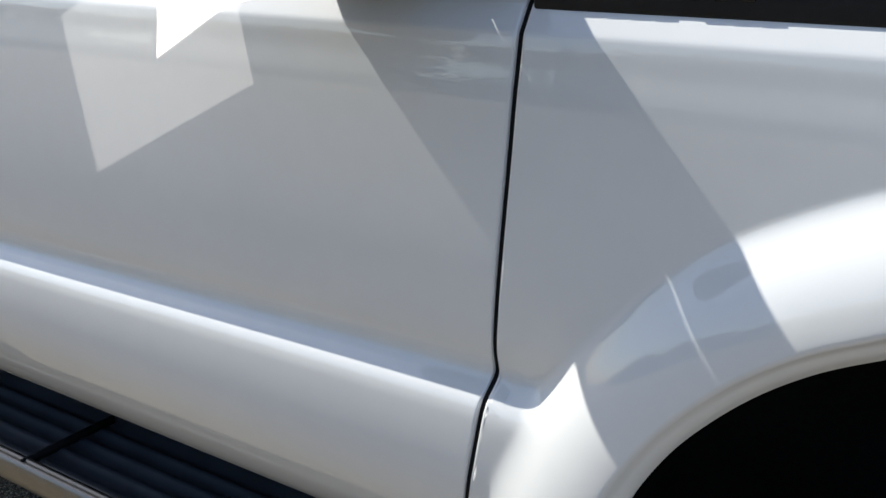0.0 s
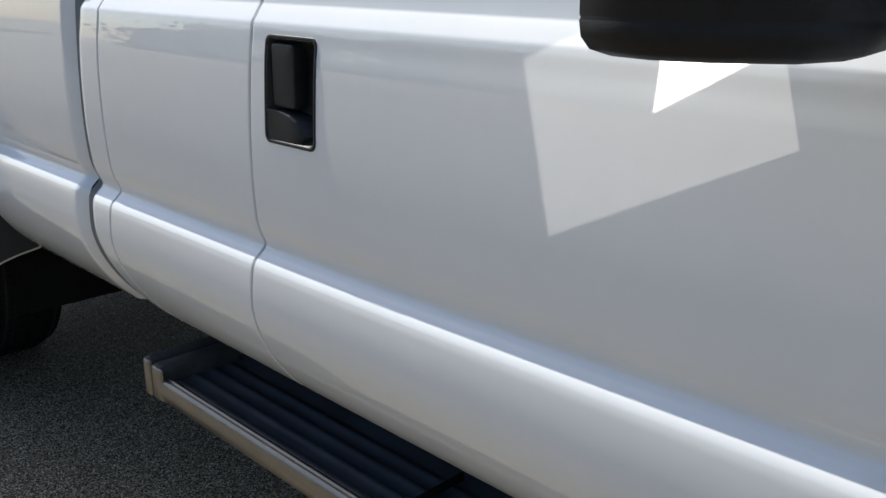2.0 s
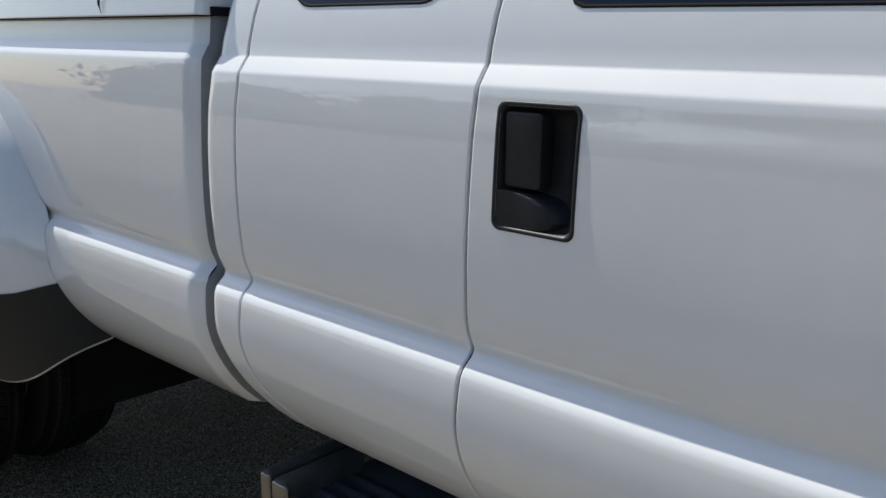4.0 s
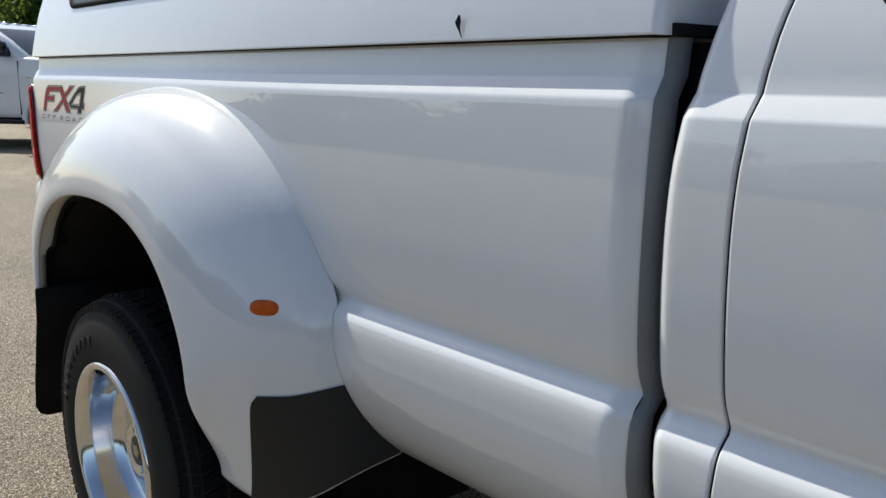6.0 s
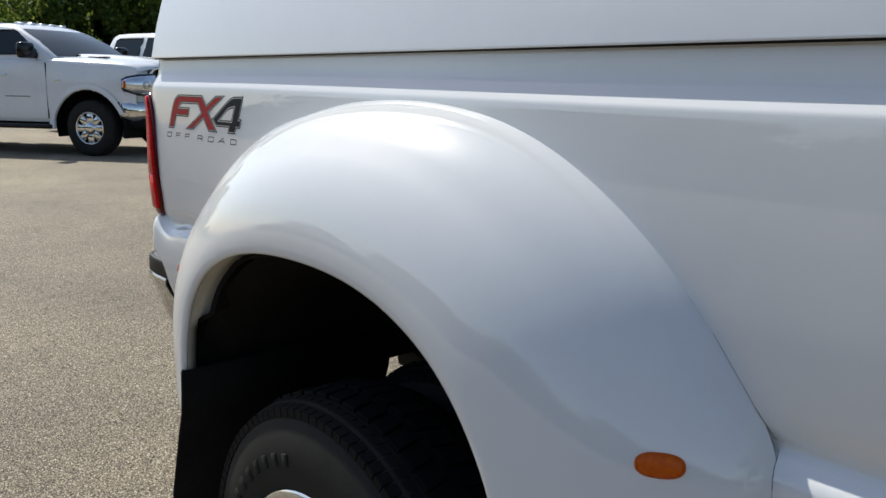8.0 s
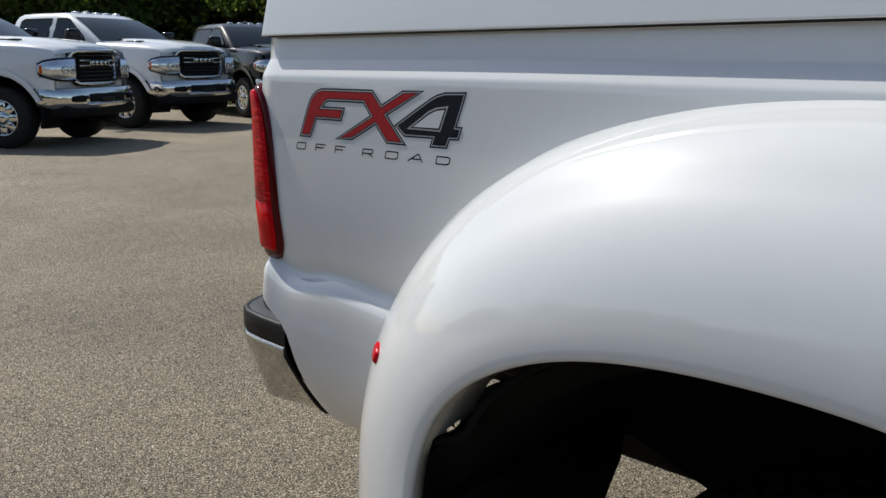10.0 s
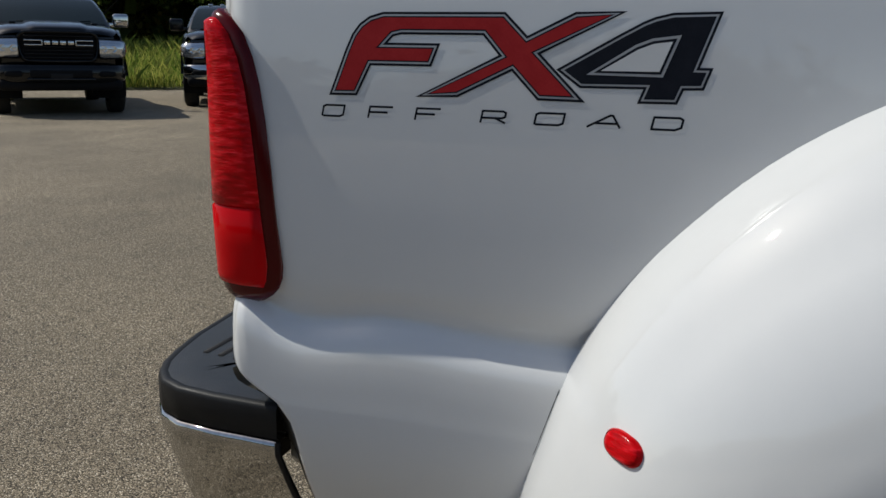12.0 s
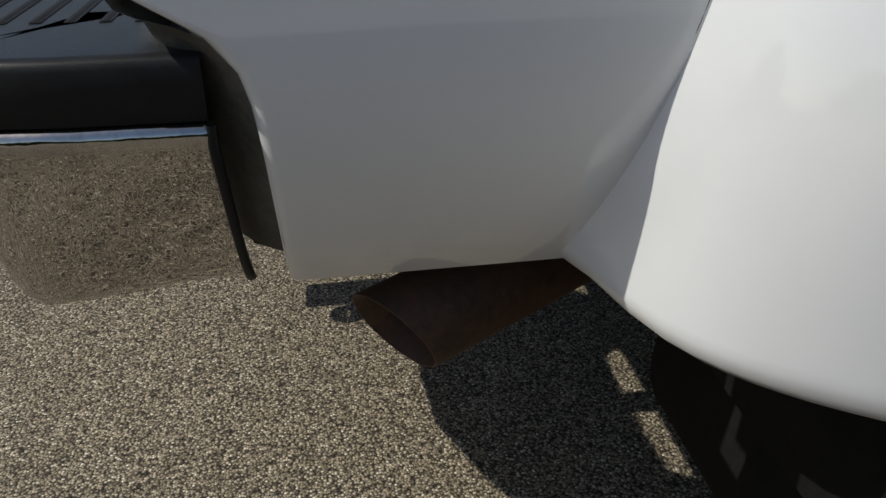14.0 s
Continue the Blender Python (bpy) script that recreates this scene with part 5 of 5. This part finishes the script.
    bmesh.ops.remove_doubles(bm, verts=bm.verts, dist=1e-4)
    cab = add("cab", bm, paint)
    wide = curve1([(1.46, 0.955), (1.52, 0.95), (1.70, 0.88), (1.86, 0.80), (1.915, 0.765)])
    for sy in (-1, 1):
        for o in ([(-1.66, 1.545), (-0.86, 1.545), (-0.90, 1.60), (-1.30, 1.85), (-1.38, 1.88), (-1.64, 1.88)], [(-2.58, 1.545), (-1.76, 1.545), (-1.74, 1.88), (-2.44, 1.88), (-2.52, 1.84)]):
            bm = bmesh.new()
            cxx = sum(p[0] for p in o) / len(o)
            bm.faces.new([bm.verts.new((x, sy * (wide(z) + 0.016), z)) for x, z in o])
            win = part("window_frame", bm, SEAM, cab, smooth=False)
            bm = bmesh.new()
            bm.faces.new([bm.verts.new((cxx + (x - cxx) * 0.955, sy * (wide(z) + 0.020), 1.712 + (z - 1.712) * 0.93)) for x, z in o])
            part("window_pane", bm, FARGLASS, win, smooth=False)
        bm = bmesh.new()
        box(bm, (-0.98, min(sy * 1.02, sy * 1.29), 1.50), (-0.84, max(sy * 1.02, sy * 1.29), 1.68), 0.045, 3)
        box(bm, (-0.93, min(sy * 0.92, sy * 1.1), 1.50), (-0.87, max(sy * 0.92, sy * 1.1), 1.56), 0.01, 2)
        add("side_mirror", bm, GLOSSBLACK if not dark else CHROME)
        bm = bmesh.new()
        box(bm, (-2.75, sy * 1.0 - 0.09, 0.40), (-0.62, sy * 1.0 + 0.06, 0.47), 0.025, 3)
        add("side_step", bm, GLOSSBLACK)
        for x in (-0.70, -1.72, -2.76):
            add("door_joint", boxed((x, sy * 1.014 - 0.010, 0.56), (x + 0.007, sy * 1.014 + 0.008, 1.44)), SEAM)
        for x in (-1.60, -2.62):
            add("door_handle", boxed((x, sy * 1.03 - 0.02, 1.24), (x + 0.2, sy * 1.03 + 0.02, 1.275), 0.012), paint)
        part("badge_bar", boxed((-0.56, sy * 1.022 - 0.006, 1.17), (-0.44, sy * 1.022 + 0.006, 1.20), 0.003), CHROME, body)
        part("badge_bar", boxed((-1.45, sy * 1.022 - 0.005, 0.935), (-1.0, sy * 1.022 + 0.005, 0.945)), SEAM, body)
        # headlamp wrapped round the corner
        def lampring(d, off):
            out = []
            for (x, y), (zb, zt) in zip(((0.60, 1.022), (0.68, 1.004), (0.76, 0.966), (0.82, 0.915), (0.86, 0.82), (0.876, 0.70), (0.885, 0.585)), ((1.085, 1.185), (1.04, 1.225), (1.01, 1.245), (0.995, 1.255), (0.985, 1.26), (0.98, 1.265), (0.985, 1.27))):
                out.append((x + off, sy * (y + off * 0.8), zb + d, zt - d))
            fine = []
            for p, q in zip(out, out[1:]):
                fine += [tuple(u + (v - u) * k / 3 for u, v in zip(p, q)) for k in range(3)]
            return fine + [out[-1]]
        def lampmesh(d, off):
            bm = bmesh.new()
            cols = lampring(d, off)
            rows = [[(x - 0.05, y * 0.95, zb), (x, y, zb + 0.004), (x + 0.001, y * 1.001, (zb + zt) / 2), (x, y, zt - 0.004), (x - 0.05, y * 0.95, zt)] for x, y, zb, zt in cols]
            grid(bm, rows)
            return bm
        hl = add("headlamp", lampmesh(-0.022, 0.0), GLOSSBLACK)
        part("lens", lampmesh(0.002, 0.012), LAMP, hl)
        part("turn_lamp", boxed((0.622, sy * 1.012 - 0.016, 1.075), (0.672, sy * 1.012 + 0.016, 1.185), 0.010), AMBER, hl)
        for k in (0, 1):
            bm = bmesh.new()
            lathe(bm, [(0.062, 0.0), (0.055, 0.012), (0.04, 0.0), (0.0, -0.006)], 20)
            bmesh.ops.transform(bm, matrix=Matrix.Translation((0.893 - 0.016 * k, sy * (0.655 + 0.15 * k), 1.12)) @ Matrix.Rotation(radians(-90), 4, "Z"), verts=bm.verts)
            part("reflector", bm, CHROME, hl)
    bm = bmesh.new()
    grid(bm, [[(xb + 0.10 * (1 - f * f) + 0.012, w * f, z) for f in (-0.93, -0.5, 0, 0.5, 0.93)] for z, w, xb in ((1.53, 0.94, -0.60), (1.70, 0.88, -0.92), (1.86, 0.80, -1.24), (1.895, 0.775, -1.32))])
    ws = part("windscreen", bm, FARGLASS, cab, "dark windscreen")
    for k in range(2):
        bm = bmesh.new()
        tube(bm, [(-0.50, -0.55 + 0.62 * k, 1.545), (-0.56, 0.0 + 0.62 * k, 1.565)], 0.008, 6)
        part("wiper", bm, SEAM, ws)
    for k in range(5):
        add("roof_lamp", boxed((-1.62, -0.48 + 0.24 * k - 0.045, 1.965), (-1.48, -0.48 + 0.24 * k + 0.045, 2.005), 0.015), LAMP)
    add("aerial_fin", boxed((-1.86, -0.03, 1.98), (-1.70, 0.03, 2.04), 0.02), GLOSSBLACK)
    add("front_panel", boxed((0.30, -0.86, 0.80), (0.77, 0.86, 1.36), 0.06, 3), paint)
    # grille: surround, dark mesh, bars
    def face(y0, y1, z0, z1, x, d, m, name, parent, bev=0.03):
        bm = bmesh.new()
        box(bm, (x - d, y0, z0), (x, y1, z1), bev, 3)
        return part(name, bm, m, parent, smooth=True)
    def outline(d, x):
        o = [(-0.50, 1.385), (-0.25, 1.398), (0.25, 1.398), (0.50, 1.385), (0.57, 1.35), (0.605, 1.27), (0.60, 1.15), (0.575, 1.03), (0.54, 0.955), (0.48, 0.915), (0.25, 0.905)]
        o += [(-y, z) for y, z in o[:3:-1]]
        return [(x - 0.10 * (abs(y) / 0.6) ** 3, y * (1 - d / 0.6), 1.15 + (z - 1.15) * (1 - d / 0.245)) for y, z in o]
    g = part("grille", ring_rows([outline(-0.012, 0.80), outline(-0.012, 0.885), outline(-0.004, 0.915), outline(0.020, 0.925), outline(0.040, 0.918), outline(0.046, 0.86)]), FACE, e)
    bm = bmesh.new()
    bm.faces.new([bm.verts.new(p) for p in outline(0.03, 0.885)])
    part("mesh", bm, SEAM, g, smooth=False)
    for k in range(7):
        part("slat", boxed((0.872, -0.50, 0.975 + 0.055 * k), (0.897, 0.50, 0.988 + 0.055 * k), 0.003, 1), GLOSSBLACK, g)
    for sy in (-1, 1):
        for z in (1.165, 1.235):
            part("bar", boxed((0.90, sy * 0.37 - 0.13, z), (0.92, sy * 0.37 + 0.13, z + 0.018), 0.005), CHROME, g)
        part("bar", boxed((0.90, sy * 0.245 - 0.008, 1.165), (0.92, sy * 0.245 + 0.008, 1.253), 0.005), CHROME, g)
    for k in (-1.5, -0.5, 0.5, 1.5):
        part("badge_bar", boxed((0.90, k * 0.115 - 0.045, 1.175), (0.926, k * 0.115 + 0.045, 1.243), 0.012), CHROME, g)
    # bumper
    bm = bmesh.new()
    line = ((0.54, -1.0), (0.60, -1.012), (0.72, -0.985), (0.86, -0.91), (0.955, -0.78), (0.99, -0.5), (1.0, 0.0), (0.99, 0.5), (0.955, 0.78), (0.86, 0.91), (0.72, 0.985), (0.60, 1.012), (0.54, 1.0))
    rows = []
    for z, f in ((0.872, 0.93), (0.872, 0.955), (0.862, 0.972), (0.82, 0.99), (0.75, 1.005), (0.66, 1.0), (0.585, 0.985), (0.535, 0.95), (0.515, 0.90)):
        rows.append([(x * f, y * (1 - (1 - f) * 0.5), z + (0.06 * smooth(0.85, 0.54, x) if z < 0.7 else 0)) for x, y in line])
    grid(bm, rows)
    bp = add("front_bumper", bm, FACE if not dark else paint, lab="chrome front bumper" if not dark else "black front bumper")
    part("lower_inlet", boxed((0.9, -0.46, 0.635), (1.014, 0.46, 0.79), 0.03, 2), SEAM, bp)
    part("lower_bar", boxed((0.93, -0.50, 0.575), (1.022, 0.50, 0.625), 0.018, 2), FACE if not dark else paint, bp)
    part("plate_holder", boxed((1.0, -0.16, 0.60), (1.018, 0.16, 0.72), 0.01), BLACK, bp)
    for sy in (-1, 1):
        bm = bmesh.new()
        box(bm, (-0.05, -0.13, -0.06), (0.012, 0.13, 0.06), 0.04, 3, Matrix.Translation((0.984, sy * 0.69, 0.71)) @ Matrix.Rotation(sy * radians(14), 4, "Z"))
        part("fog_pocket", bm, SEAM, bp)
    add("air_dam", boxed((0.56, -0.92, 0.41), (0.93, 0.92, 0.60), 0.08, 3), SEAM)
    add("chassis", boxed((-4.8, -0.75, 0.42), (0.4, 0.75, 0.62), 0.05), LINER)
    for c in e.children_recursive:
        if c.type == "MESH" and not (c.parent.name.startswith("wheel") or c.parent.parent and c.parent.parent.name.startswith("wheel")):
            for v in c.data.vertices:
                v.co.z -= 0.06 * smooth(0.50, 0.85, v.co.z) * smooth(1.72, 1.48, v.co.z)
    x, y = place
    e.matrix_basis = Matrix.Translation((x, y, ground_z(x, y) - 0.005)) @ Matrix.Rotation(radians(heading), 4, "Z") @ Matrix.Scale(1.03, 4)
    return e


WHITE2 = white_or((0.80, 0.81, 0.82))
SLATE = white_or((0.008, 0.011, 0.016), 0.06)


def beside(px, py, heading):
    """The front axle's middle, where one front wheel stands at (px, py)."""
    a = radians(heading)
    return px - math.sin(a) * 0.88, py + math.cos(a) * 0.88


first = parked_pickup("white crew-cab pickup with chrome grille parked on asphalt", WHITE2, beside(-12.76, 3.92, 34), 34)
x, y = beside(-15.03, 6.96, 18)
second = copy_thing(first, Matrix.Translation((x, y, ground_z(x, y) - 0.005)) @ Matrix.Rotation(radians(18), 4, "Z") @ Matrix.Scale(1.03, 4))
second["label"] = "white crew-cab pickup parked beside another white pickup"
parked_pickup("dark slate crew-cab pickup with chrome bumper parked by the grass", SLATE, beside(-15.96, 10.14, -8), -8)
parked_pickup("black crew-cab pickup with black grille parked by the grass", BLACKPAINT, beside(-12.30, 11.06, -45), -45, GLOSSBLACK)
parked_pickup("dark slate crew-cab pickup parked beside the black pickup", SLATE, beside(-10.95, 14.6, -58), -58)


# ---- grass, shrubs and woods ----
def scatter(name, verts, faces, material, label, category, kind="stuff"):
    me = bpy.data.meshes.new(name)
    me.from_pydata(verts, [], faces)
    me.materials.append(material)
    return tagged(new(name, me), label, category, kind=kind)


def leafy(name, lo, hi, trans=0.5):
    m = mat(name, lo, 0.6)
    n, l, b = nodes(m)
    g = n.new("ShaderNodeNewGeometry")
    r = ramp(n, l, g.outputs["Random Per Island"], [(0.0, lo), (0.6, tuple((p + q) / 2 for p, q in zip(lo, hi))), (1.0, hi)])
    l.new(r.outputs[0], b.inputs["Base Color"])
    tr = n.new("ShaderNodeBsdfTranslucent")
    l.new(r.outputs[0], tr.inputs["Color"])
    mx = n.new("ShaderNodeMixShader")
    mx.inputs[0].default_value = trans
    l.new(b.outputs[0], mx.inputs[1])
    l.new(tr.outputs[0], mx.inputs[2])
    l.new(mx.outputs[0], n["Material Output"].inputs["Surface"])
    return m


GRASS = leafy("tall_grass", (0.09, 0.17, 0.02), (0.46, 0.44, 0.10), 0.6)
LEAF = leafy("tree_leaves", (0.04, 0.09, 0.012), (0.26, 0.31, 0.06), 0.6)
DARKLEAF = leafy("dense_leaves", (0.018, 0.036, 0.008), (0.07, 0.095, 0.025), 0.25)
LEAF2 = leafy("turning_leaves", (0.04, 0.06, 0.008), (0.32, 0.27, 0.04))
BARK = varied(mat("bark", (0.06, 0.05, 0.04), 0.9), (0.035, 0.03, 0.025), (0.09, 0.075, 0.06), 6, 60, 0.6, 0.01)
SOIL = varied(mat("meadow_soil", (0.07, 0.075, 0.03), 0.95), (0.05, 0.055, 0.02), (0.11, 0.105, 0.045), 1.5)

EDGE_A, EDGE_B = Vector((-30.0, 2.0)), Vector((-13.0, 22.4))     # where the lot ends and the grass begins
EDIR = (EDGE_B - EDGE_A).normalized()
ENOR = Vector((-EDIR.y, EDIR.x))
rng = np.random.default_rng(4)


def meadow():
    bm = bmesh.new()
    rows = []
    for d, z in ((0.0, 0.0), (0.15, 0.06), (4, 0.1), (14, 0.4), (40, 1.0)):
        rows.append([])
        for s in range(-30, 90, 4):
            p = EDGE_A + EDIR * s + ENOR * d
            rows[-1].append((p.x, p.y, ground_z(p.x, p.y) + z + (0.004 if d == 0 else 0)))
    grid(bm, rows)
    ob = part("meadow", bm, SOIL)
    if ob.data.polygons[0].normal.z < 0:
        ob.data.flip_normals()
    tagged(ob, "rough weedy meadow beyond the lot's edge", "meadow", kind="structure")


meadow()


def grass():
    verts, faces = [], []
    for _ in range(80000):
        s, d = rng.uniform(2, 46), 0.1 + rng.uniform(0, 1) ** 1.4 * 15
        p = EDGE_A + EDIR * s + ENOR * d
        z = ground_z(p.x, p.y) + (0.05 if d < 4 else 0.1 + (d - 4) * 0.03)
        h = rng.uniform(0.15, 0.75) * (0.8 + 0.10 * d) * (0.75 + 0.35 * math.sin(s * 0.9 + d) * math.sin(s * 0.37))
        a, w, ln = rng.uniform(0, 6.28), rng.uniform(0.005, 0.016), rng.normal(0, 0.3, 2)
        c, sn = math.cos(a) * w, math.sin(a) * w
        k = len(verts)
        verts += [(p.x - c, p.y - sn, z), (p.x + c, p.y + sn, z), (p.x + c * 0.7 + ln[0] * h * 0.4, p.y + sn * 0.7 + ln[1] * h * 0.4, z + h * 0.6), (p.x + ln[0] * h, p.y + ln[1] * h, z + h)]
        faces += [(k, k + 1, k + 2), (k, k + 2, k + 3)]
    scatter("grass", verts, faces, GRASS, "tall green and yellow weeds and grass at the lot's edge", "grass")


grass()


def crown_mesh(name, n, rx, rz, size, material, seed):
    """A crown of small leaf clumps with gaps and an uneven outline."""
    r = np.random.default_rng(seed)
    lobes = [(r.normal(0, 0.5, 3) * (rx, rx, rz * 0.8), r.uniform(0.35, 0.6)) for _ in range(16)]
    verts, faces = [], []
    for _ in range(n):
        c, q = lobes[r.integers(len(lobes))]
        v = r.normal(0, 1, 3)
        v *= r.uniform(0.6, 1.0) / np.linalg.norm(v)
        p = c + v * (rx * q, rx * q, rz * q * 0.8)
        u = r.normal(0, 1, 3)
        u /= np.linalg.norm(u)
        w = np.cross(u, r.normal(0, 1, 3))
        w /= np.linalg.norm(w)
        s = size * r.uniform(0.5, 1.3)
        k = len(verts)
        verts += [tuple(p - u * s), tuple(p + w * s * 0.6), tuple(p + u * s), tuple(p - w * s * 0.6)]
        faces += [(k, k + 1, k + 2, k + 3)]
    me = bpy.data.meshes.new(name)
    me.from_pydata(verts, [], faces)
    me.materials.append(material)
    return me


def tree(h, material, seed):
    e = tagged(new("tree"), "leafy green deciduous tree at the edge of the woods", "tree", "trees behind the lot")
    r = random.Random(seed)
    bm = bmesh.new()
    tube(bm, [(0, 0, -0.3), (0.05, 0.02, h * 0.3), (r.uniform(-0.3, 0.3), 0.1, h * 0.6), (r.uniform(-0.4, 0.4), 0, h * 0.9)], [0.2, 0.15, 0.09, 0.03], 8)
    for k in range(7):
        a, z = r.uniform(0, 6.28), h * r.uniform(0.2, 0.6)
        tube(bm, [(0, 0, z), (math.cos(a) * h * 0.12, math.sin(a) * h * 0.12, z + h * 0.1), (math.cos(a) * h * 0.25, math.sin(a) * h * 0.25, z + h * 0.2)], [0.07, 0.05, 0.02], 6)
    part("trunk", bm, BARK, e)
    c = new("crown", crown_mesh("crown", 7000, h * 0.32, h * 0.48, 0.16, material, seed))
    c.parent = e
    c.location = (0, 0, h * 0.55)
    return e


kinds = [tree(8.0, LEAF, 1), tree(9.5, LEAF, 2), tree(7.0, LEAF2, 3)]
spots = []
for i in range(26):
    p = EDGE_A + EDIR * (-8 + 2.6 * i + rng.uniform(-0.7, 0.7)) + ENOR * (17 + 3.5 * (i % 3) + rng.uniform(-1, 1))
    spots.append((p.x, p.y))
for i, (x, y) in enumerate(spots):
    m = Matrix.Translation((x, y, ground_z(x, y) + 0.3)) @ Matrix.Rotation(rng.uniform(0, 6.28), 4, "Z") @ Matrix.Scale(rng.uniform(0.8, 1.2), 4)
    if i < 3:
        kinds[i].matrix_basis = m
    else:
        c = copy_thing(kinds[i % 3], m)
        c.matrix_basis = m


def woods(name, centre_line, depth, n, h, label, seed, material=LEAF):
    """A far belt of foliage."""
    r = np.random.default_rng(seed)
    verts, faces = [], []
    (ax, ay), (bx, by) = centre_line
    for _ in range(n):
        t = r.uniform(0, 1)
        x, y = ax + (bx - ax) * t + r.normal(0, depth), ay + (by - ay) * t + r.normal(0, depth)
        top = h * (0.65 + 0.25 * math.sin(t * 37 + seed) + 0.12 * math.sin(t * 91))
        z = ground_z(x, y) + r.uniform(0, 1) ** 0.8 * top
        s = r.uniform(0.25, 0.7) * h / 9
        u, w = r.normal(0, 1, 3), r.normal(0, 1, 3)
        u *= s / np.linalg.norm(u)
        w *= s / np.linalg.norm(w)
        k = len(verts)
        verts += [(x - u[0], y - u[1], z - u[2]), (x + w[0], y + w[1], z + w[2]), (x + u[0], y + u[1], z + u[2]), (x - w[0], y - w[1], z - w[2])]
        faces.append((k, k + 1, k + 2, k + 3))
    scatter(name, verts, faces, material, label, "woods")


p0, p1 = EDGE_A + EDIR * -30 + ENOR * 25, EDGE_A + EDIR * 70 + ENOR * 25
woods("far_woods", ((p0.x, p0.y), (p1.x, p1.y)), 1.6, 42000, 10, "dense dark green woods behind the meadow", 5)
woods("shrubs", ((p0.x - ENOR.x * 10, p0.y - ENOR.y * 10), (p1.x - ENOR.x * 10, p1.y - ENOR.y * 10)), 0.9, 26000, 2.6, "low green shrubs in front of the woods", 9)
woods("far_woods", ((-60, -34), (70, -34)), 2.0, 50000, 6.5, "far tree line across the lot", 11, DARKLEAF)
woods("far_woods", ((60, -34), (75, 30)), 2.0, 12000, 7, "far tree line across the lot", 12, DARKLEAF)
